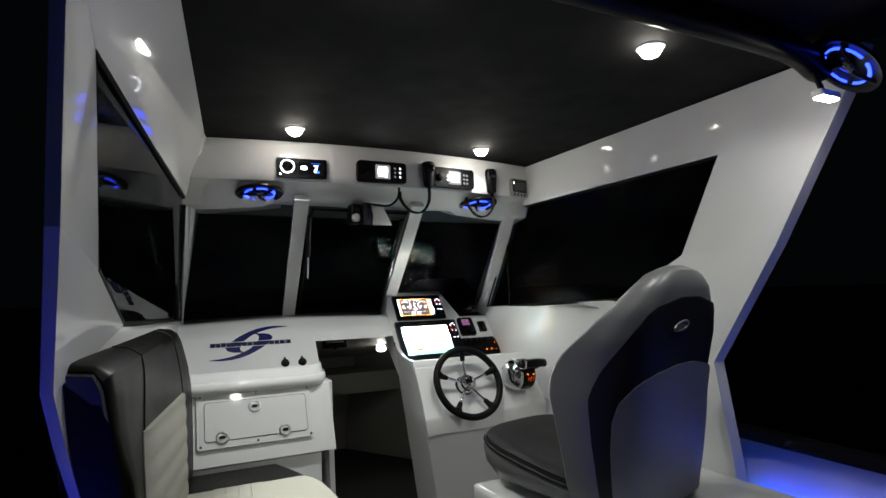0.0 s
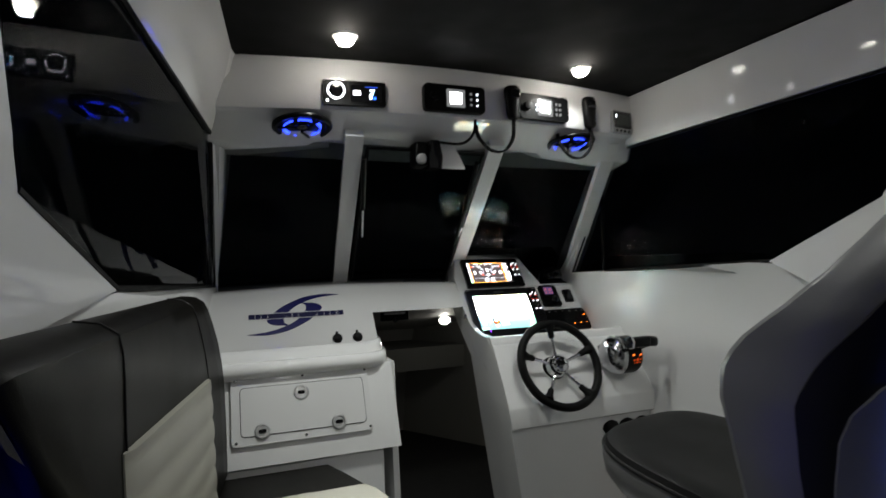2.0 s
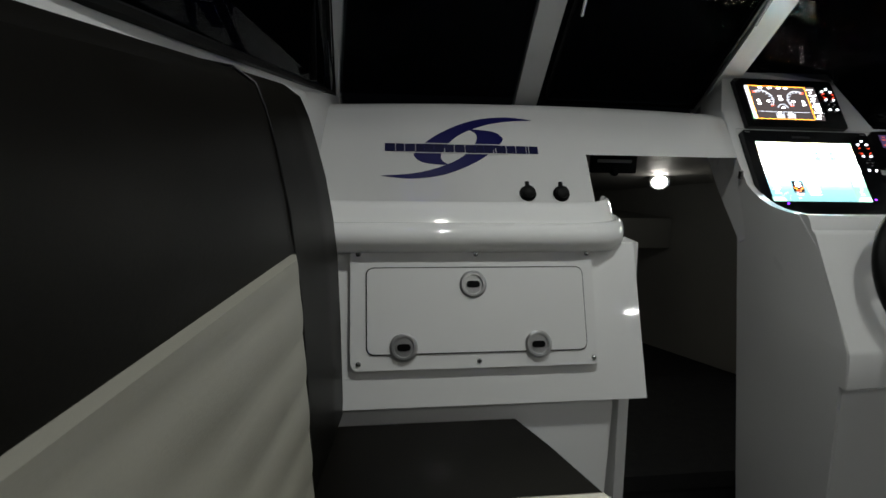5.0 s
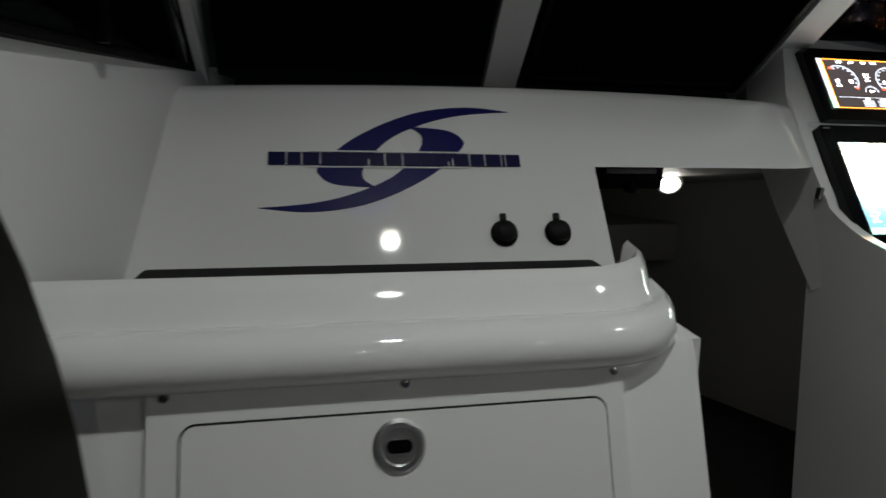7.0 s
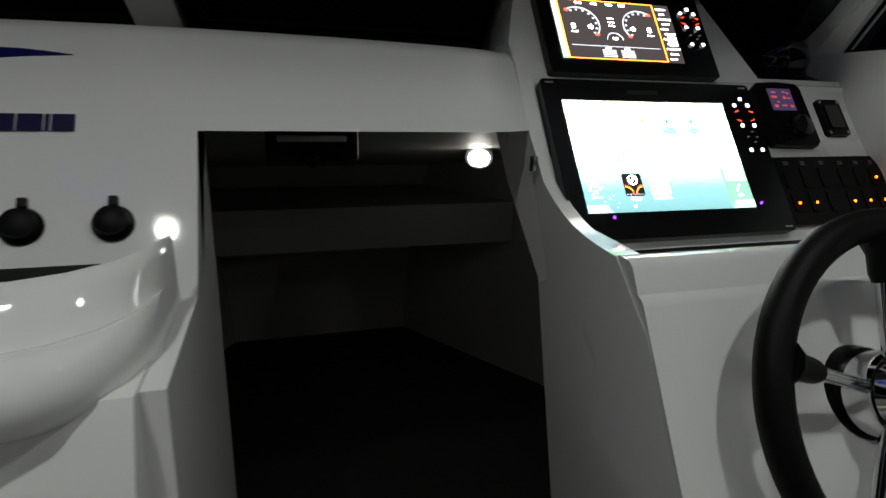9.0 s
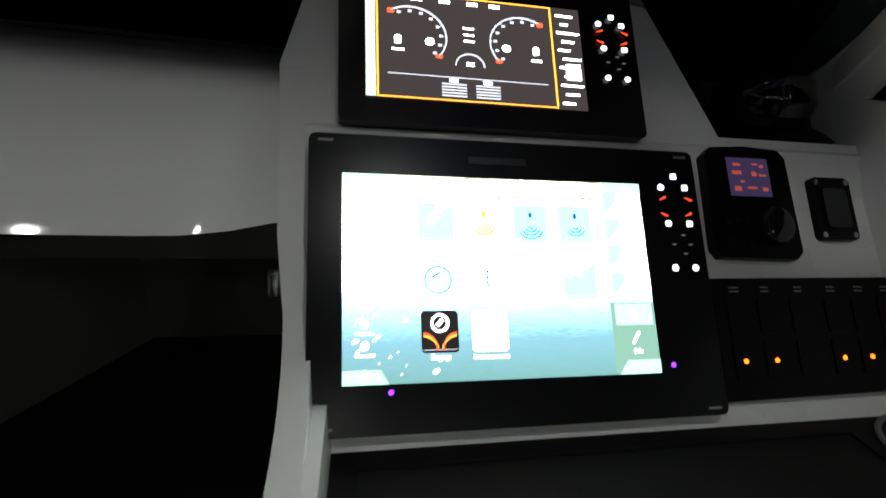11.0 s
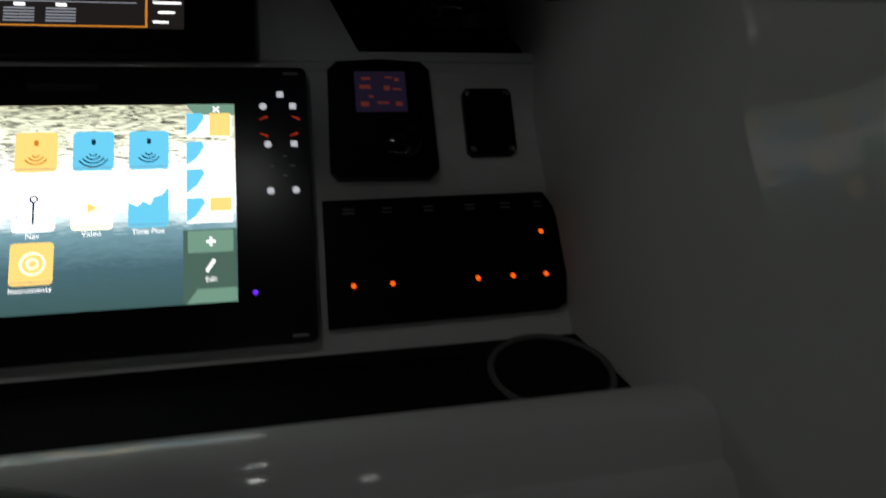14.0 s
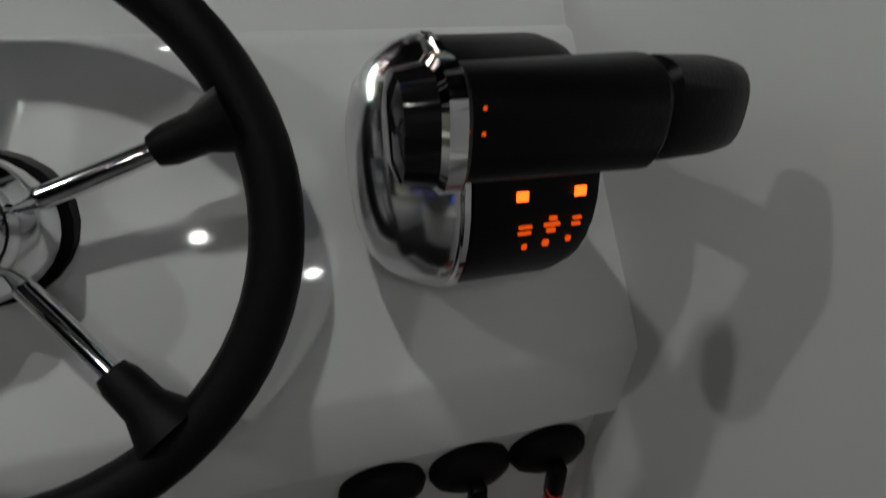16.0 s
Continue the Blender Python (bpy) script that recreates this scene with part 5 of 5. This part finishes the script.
def rear_patch(z0, z1, s_of, off, n=26):
    """A panel laid on the rear of the shell between two heights, s_of its half width at each."""
    bm = bmesh.new()
    grids = []
    for depth in (off, -0.004):
        rows = []
        for i in range(n + 1):
            z = z0 + (z1 - z0) * i / n
            e = s_of(z)
            rows.append([bm.verts.new(rear_point(-e + 2 * e * k / 20, z, depth)) for k in range(21)])
        grids.append(rows)
    front, back = grids
    for g in grids:
        for a, b in zip(g, g[1:]):
            for k in range(20):
                bm.faces.new((a[k], a[k + 1], b[k + 1], b[k]))
    loop = lambda g: g[0] + [r[-1] for r in g[1:]] + g[-1][-2::-1] + [r[0] for r in g[-2:0:-1]]
    l1, l2 = loop(front), loop(back)
    for i in range(len(l1)):
        j = (i + 1) % len(l1)
        bm.faces.new((l1[i], l1[j], l2[j], l2[i]))
    return bm


BAND = ((0.72, 0.74), (0.95, 0.80), (1.06, 0.80), (1.14, 0.75), (1.22, 0.67), (1.28, 0.56), (1.305, 0.44), (1.318, 0.28), (1.322, 0.12))
PANEL = ((0.72, 0.62), (0.92, 0.665), (1.00, 0.650), (1.05, 0.60), (1.09, 0.50), (1.115, 0.38), (1.13, 0.25), (1.14, 0.08))
part("rear_band", rear_patch(0.745, 1.322, lambda z: along(BAND, z), 0.006), BLACKVINYL, seat, "black vinyl rear band")
part("rear_panel", rear_patch(0.745, 1.14, lambda z: along(PANEL, z), 0.012), REARGREY, seat, "mid grey rear panel")
part("grab_slot", turned([(0.040, 0), (0.038, 0.004), (0.028, 0.005), (0.026, 0.002)], frame_at((SC - 0.055, 1.386, 1.245), (0, -0.17, 0.985)) @ Matrix.Rotation(radians(12), 4, "Z") @ Matrix.Diagonal((1, 0.36, 1, 1))), GREYVINYL, seat, "pale grab slot")


def oval(hx, hy, z, tilt=0.10, n=40):
    pts = []
    for k in range(n):
        a = 2 * math.pi * k / n
        x, y = (math.copysign(abs(f) ** 0.62, f) for f in (math.cos(a), math.sin(a)))
        pts.append((SC + hx * x, 1.795 + hy * y, z + tilt * hy * y))
    return pts


part("seat_cushion", loft([oval(hx, hy, z, tilt) for hx, hy, z, tilt in ((0.160, 0.165, 0.736, 0.0), (0.190, 0.200, 0.740, 0.0), (0.226, 0.240, 0.756, 0.03), (0.250, 0.268, 0.784, 0.09), (0.256, 0.274, 0.812, 0.14), (0.248, 0.266, 0.828, 0.16))]), GREYVINYL, seat, "grey vinyl seat cushion")
part("seat_pad", loft([oval(hx, hy, z, 0.16) for hx, hy, z in ((0.244, 0.262, 0.820), (0.250, 0.268, 0.832), (0.244, 0.262, 0.846), (0.222, 0.240, 0.851), (0.17, 0.19, 0.842), (0.07, 0.07, 0.838))]), BLACKVINYL, seat, "black vinyl seat top")
part("piping", tube(oval(0.252, 0.270, 0.830, 0.16), 0.005, closed=True, steps=8), BLACKVINYL, seat, "black piping")
seat.rotation_euler.z = radians(13)
part("swivel", turned([(0.13, 0.728), (0.13, 0.735), (0.09, 0.737)], Matrix.Translation((SC, 1.78, 0))), STEEL, seat, "steel swivel plate")

# ---- overhead electronics ----
def over_y(x):
    return 2.47 + 0.08 * (x / 0.74) ** 2


def over_frame(x, z):
    d = 0.16 * x / 0.74 ** 2
    return frame_at((x, over_y(x) - 0.0, z), (0, 0.03, 1), (1, d, 0))


def face_part(name, m, x0, x1, z0, z1, n0, n1, mat, parent, label="", r=0.006, bevel=0.002):
    return part(name, prism(rounded(x0, x1, z0, z1, min(r, (x1 - x0) / 2.1, (z1 - z0) / 2.1), 4), n1 - n0, bevel, m @ Matrix.Translation((0, 0, n0))), mat, parent, label)


m = over_frame(-0.366, 1.853)
st = thing("marine_stereo", m.translation, "black marine stereo with a lit ring knob and colour screen", "stereo")
face_part("body", m, -0.096, 0.096, -0.038, 0.038, 0, 0.014, BLACK, st)
part("knob", turned([(0.024, 0), (0.024, 0.008), (0.020, 0.014), (0.004, 0.015)], m @ Matrix.Translation((-0.056, 0.004, 0.013))), GLOSSBLACK, st)
part("knob_ring", tube([m @ Vector((-0.056 + 0.024 * math.cos(a), 0.004 + 0.024 * math.sin(a), 0.020)) for a in [2 * math.pi * k / 28 for k in range(28)]], 0.003, closed=True, steps=6), LED_WHITE, st, "lit white knob ring")
face_part("screen", m, -0.012, 0.084, -0.026, 0.027, 0.0135, 0.0148, GLOSSBLACK, st, "dark colour screen", bevel=0)
for a, b, c, d, mt in ((-0.004, 0.018, -0.006, 0.008, LED_WHITE), (0.046, 0.054, -0.016, -0.002, LED_WHITE), (0.052, 0.058, -0.004, 0.008, SCREEN_BLUE), (0.046, 0.062, 0.008, 0.012, LED_WHITE), (0.034, 0.072, 0.019, 0.021, STRIP_BLUE), (0.058, 0.066, -0.018, -0.010, STRIP_CYAN)):
    face_part("screen_mark", m, a, b, c, d, 0.0148, 0.0155, mt, st, r=0.002, bevel=0)
part("button", turned([(0.004, 0), (0.004, 0.002)], m @ Matrix.Translation((-0.083, -0.026, 0.013)), steps=10), LED_WHITE, st)

for x, wide, name in ((-0.044, 0.212, "marine_radio"), (0.297, 0.208, "sounder_radio")):
    m = over_frame(x, 1.856)
    rad = thing("marine_radio", m.translation, "black marine radio with a bright white display", "radio", group="overhead radios")
    face_part("body", m, -wide / 2, wide / 2, -0.044, 0.044, 0, 0.022, BLACK, rad, r=0.014, bevel=0.004)
    face_part("display_surround", m, -0.030, 0.034, -0.029, 0.030, 0.0212, 0.0222, LED_DIM, rad, "dim backlit surround", r=0.004, bevel=0)
    face_part("display", m, -0.018, 0.022, -0.018, 0.020, 0.0215, 0.0232, SCREEN_WHITE, rad, "bright white display", r=0.002, bevel=0)
    if name == "sounder_radio":
        for k in range(5):
            face_part("display_mark", m, -0.014, 0.018 - 0.004 * (k % 2), -0.014 + 0.007 * k, -0.0115 + 0.007 * k, 0.0232, 0.0236, SCREEN_GREY, rad, r=0.001, bevel=0)
        for k in range(6):
            part("button", turned([(0.006, 0), (0.005, 0.002)], m @ Matrix.Translation((0.050 + 0.016 * (k % 2), -0.020 + 0.018 * (k // 2), 0.021)), steps=12), LED_DIM, rad)
        for k in range(2):
            part("button", turned([(0.004, 0), (0.004, 0.002)], m @ Matrix.Translation((-0.034, -0.010 + 0.016 * k, 0.021)), steps=10), LED_WHITE, rad)
    else:
        for k in range(3):
            part("button", turned([(0.005, 0), (0.004, 0.002)], m @ Matrix.Translation((0.056, -0.018 + 0.018 * k, 0.021)), steps=12), LED_DIM, rad)
            part("button", turned([(0.003, 0), (0.003, 0.002)], m @ Matrix.Translation((0.078, -0.018 + 0.018 * k, 0.021)), steps=10), LED_WHITE, rad)
    part("knob", turned([(0.015, 0), (0.014, 0.012), (0.004, 0.013)], m @ Matrix.Translation((-0.074, 0.0, 0.021))), BLACK, rad)

for x, drop in ((0.166, (0.166, 0.172, 0.168, 0.140, 0.095, 0.055, 0.050)), (0.497, (0.497, 0.512, 0.510, 0.480, 0.435, 0.400, 0.392))):
    m = over_frame(x, 1.864)
    mic = thing("radio_handset", m.translation, "black radio handset hanging in a clip with a coiled cord", "handset", group="radio handsets")
    part("body", loft([[m @ Vector((hx * math.cos(a), z + 0.0, 0.024 + 0.018 * math.sin(a))) for a in [2 * math.pi * k / 18 for k in range(18)]] for hx, z in ((0.017, -0.060), (0.024, -0.052), (0.027, -0.01), (0.032, 0.025), (0.031, 0.042), (0.022, 0.050))]), BLACK, mic)
    part("grille", box(-0.018, 0.018, 0.008, 0.036, 0.040, 0.0435, 0.002, m), GLOSSBLACK, mic)
    part("clip", box(-0.014, 0.014, 0.0, 0.04, 0, 0.010, 0.002, m), STEEL, mic)
    y = over_y(x) - 0.025
    zz = (1.812, 1.775, 1.735, 1.700, 1.703, 1.745, 1.785)
    line = smooth_line([(q, y + 0.008 * k, z) for k, (q, z) in enumerate(zip(drop, zz))], 10)
    coil = []
    for k in range(220):
        t = k / 219 * (len(line) - 1)
        i = min(int(t), len(line) - 2)
        p = line[i].lerp(line[i + 1], t - i)
        a = k * 1.15
        coil.append(p + Vector((0.0045 * math.cos(a), 0.0045 * math.sin(a), 0.0015 * math.cos(a))))
    part("cord", tube(coil, 0.0040, steps=5), RUBBER, mic, "black coiled cord")

m = over_frame(0.682, 1.848)
gd = thing("tank_gauge", m.translation, "square grey framed gauge with a dark display", "gauge")
face_part("body", m, -0.054, 0.054, -0.043, 0.043, 0, 0.014, GREYPLASTIC, gd, r=0.010, bevel=0.003)
face_part("bezel", m, -0.046, 0.046, -0.024, 0.038, 0.0135, 0.016, GLOSSBLACK, gd)
face_part("display", m, -0.032, 0.040, -0.014, 0.028, 0.0155, 0.017, material("lcd", (0.05, 0.055, 0.05), 0.2, vary=0.0), gd, "dim grey display", bevel=0)
for k in range(4):
    part("button", turned([(0.006, 0), (0.005, 0.002)], m @ Matrix.Translation((-0.034 + 0.0225 * k, -0.034, 0.0135)), steps=12), BLACK, gd)
face_part("display_mark", m, -0.042, -0.036, 0.016, 0.026, 0.016, 0.0168, LED_WHITE, gd, r=0.001, bevel=0)


def speaker(m, label, size=0.092):
    sp = thing("speaker", m.translation, label, "speaker", group="blue lit speakers")
    k = size / 0.092
    part("bezel", turned([(0.092 * k, 0), (0.092 * k, 0.006), (0.084 * k, 0.013), (0.074 * k, 0.010), (0.070 * k, 0.004)], m, steps=40), BLACK, sp, "black round bezel")
    part("cone", turned([(0.070 * k, 0.003), (0.045 * k, -0.004), (0.02 * k, -0.006)][::-1], m, steps=32), BLACK, sp)
    part("dust_cap", turned([(0.026 * k, 0.0), (0.022 * k, 0.010), (0.004 * k, 0.014)], m), GLOSSBLACK, sp)
    for j in range(6):
        a0 = radians(60 * j + 8)
        pts = [m @ Vector((0.056 * k * math.cos(a0 + radians(q)), 0.056 * k * math.sin(a0 + radians(q)), 0.0085)) for q in range(0, 45, 6)]
        part("light_segment", tube(pts, 0.0055 * k, steps=6, flat=0.5), LED_BLUE, sp, "lit blue ring segment")
    for j in range(3):
        a = radians(120 * j + 30)
        part("grille_spoke", tube([m @ Vector((0.02 * k * math.cos(a), 0.02 * k * math.sin(a), 0.013)), m @ Vector((0.075 * k * math.cos(a + 0.5), 0.075 * k * math.sin(a + 0.5), 0.012))], 0.005 * k, steps=6), BLACK, sp)
    return sp


for x, y, z in ((-0.513, 2.575, 1.768), (0.478, 2.575, 1.768)):
    speaker(Matrix(((1, 0, 0, x), (0, -0.98, -0.20, y), (0, 0.20, -0.98, z), (0, 0, 0, 1))), "round black speaker with a blue light ring under the overhead moulding")
speaker(Matrix(((0.8, 0, -0.6, 0.66), (0.3, -0.87, -0.4, 1.06), (-0.52, -0.5, -0.69, 1.885), (0, 0, 0, 1))), "round black speaker with blue light ring at the hardtop's aft end")

# wiper motor on the windscreen's centre pane
wm = thing("wiper_motor", (-0.09, 2.60, 1.70), "black wiper motor with a white bracket at the windscreen's top", "wiper motor")
part("case", box(-0.145, -0.095, 2.565, 2.635, 1.655, 1.740, 0.012, segments=3), BLACK, wm)
part("end_cap", turned([(0.018, 0), (0.018, 0.010), (0.012, 0.016), (0.003, 0.017)], frame_at((-0.125, 2.566, 1.678), (0, 0, 1))), GREYPLASTIC, wm, "grey end cap")
part("cover", loft([[(x, 2.56 + 0.004 * k, z) for x, z in ((-0.098 + 0.006 * k, 1.650 - 0.004 * k), (-0.052 - 0.004 * k, 1.650 - 0.004 * k), (-0.048 - 0.004 * k, 1.690), (-0.060 - 0.004 * k, 1.745), (-0.090 + 0.006 * k, 1.745))] for k in (1, 0)] + [[(x, 2.632, z) for x, z in ((-0.098, 1.650), (-0.052, 1.650), (-0.048, 1.690), (-0.060, 1.745), (-0.090, 1.745))]]), GLOSSBLACK, wm, "glossy black motor cover")
part("bracket", prism([(-0.046, 1.655), (0.048, 1.655), (0.036, 1.684), (0.020, 1.712), (0.004, 1.748), (-0.046, 1.748)], 0.006, 0.0015, Matrix(((1, 0, 0, 0), (0, 0, -1, 2.598), (0, 1, 0, 0), (0, 0, 0, 1)))), GELMATT, wm, "white bracket plate")
part("cable", tube(smooth_line([(-0.05, 2.58, 1.742), (0.02, 2.55, 1.735), (0.05, 2.52, 1.765), (0.045, 2.49, 1.81)]), 0.005), RUBBER, wm, "black cable")

# latch inside the companionway
hook = thing("cabin_latch", (-0.088, 3.05, 1.155), "black latch bar hanging inside the companionway top", "latch")
part("plate", box(-0.150, -0.028, 3.042, 3.056, 1.095, 1.160, 0.004), BLACK, hook)
part("slot", box(-0.135, -0.045, 3.036, 3.043, 1.122, 1.130, 0.002), GREYPLASTIC, hook)
part("knob", turned([(0.010, 0), (0.009, 0.012), (0.003, 0.014)], frame_at((-0.090, 3.043, 1.098), (0, 0, 1))), BLACK, hook)

# roof downlights
def downlight(x, y, z, label, group):
    d = thing("downlight", (x, y, z), label, "lamp", group=group)
    part("rim", turned([(0.036, 0), (0.036, -0.003), (0.028, -0.006), (0.025, -0.004)], Matrix.Translation((x, y, z))), GEL, d, "white lamp rim")
    part("lens", turned([(0.027, -0.003), (0.0265, -0.012), (0.021, -0.021), (0.011, -0.026), (0.002, -0.027)], Matrix.Translation((x, y, z))), LAMP_ON, d, "lit white lens")


for x, y in ROOF_LIGHTS:
    downlight(x, y, ROOF, "round white recessed downlight, lit, in the black roof", "roof downlights")

d = thing("cabin_light", (0.366, 3.634, 1.02), "round lit lamp on the fore cabin ceiling", "lamp")
tilt = Matrix.Translation((0.366, 3.634, 1.025)) @ Vector((-0.3, -0.8, -0.5)).to_track_quat("Z", "Y").to_matrix().to_4x4()
part("rim", turned([(0.036, -0.02), (0.036, 0.004), (0.029, 0.008), (0.026, 0.005)], tilt), GEL, d, "white lamp rim")
part("lens", turned([(0.027, 0.004), (0.025, 0.007), (0.005, 0.009)], tilt), LAMP_ON, d, "lit white lens")
wl = thing("work_light", (0.63, 1.095, 1.81), "small lit bar light at the hardtop's aft corner", "lamp")
part("case", box(0.590, 0.670, 1.080, 1.110, 1.807, 1.826, 0.006), GEL, wl)
part("stem", tube([(0.63, 1.10, 1.82), (0.63, 1.115, 1.87), (0.63, 1.125, 1.892)], 0.007), BLACK, wl, "black mounting stem")
part("lens", box(0.596, 0.664, 1.083, 1.107, 1.803, 1.808, 0.002), LAMP_ON, wl, "lit white bar lens")
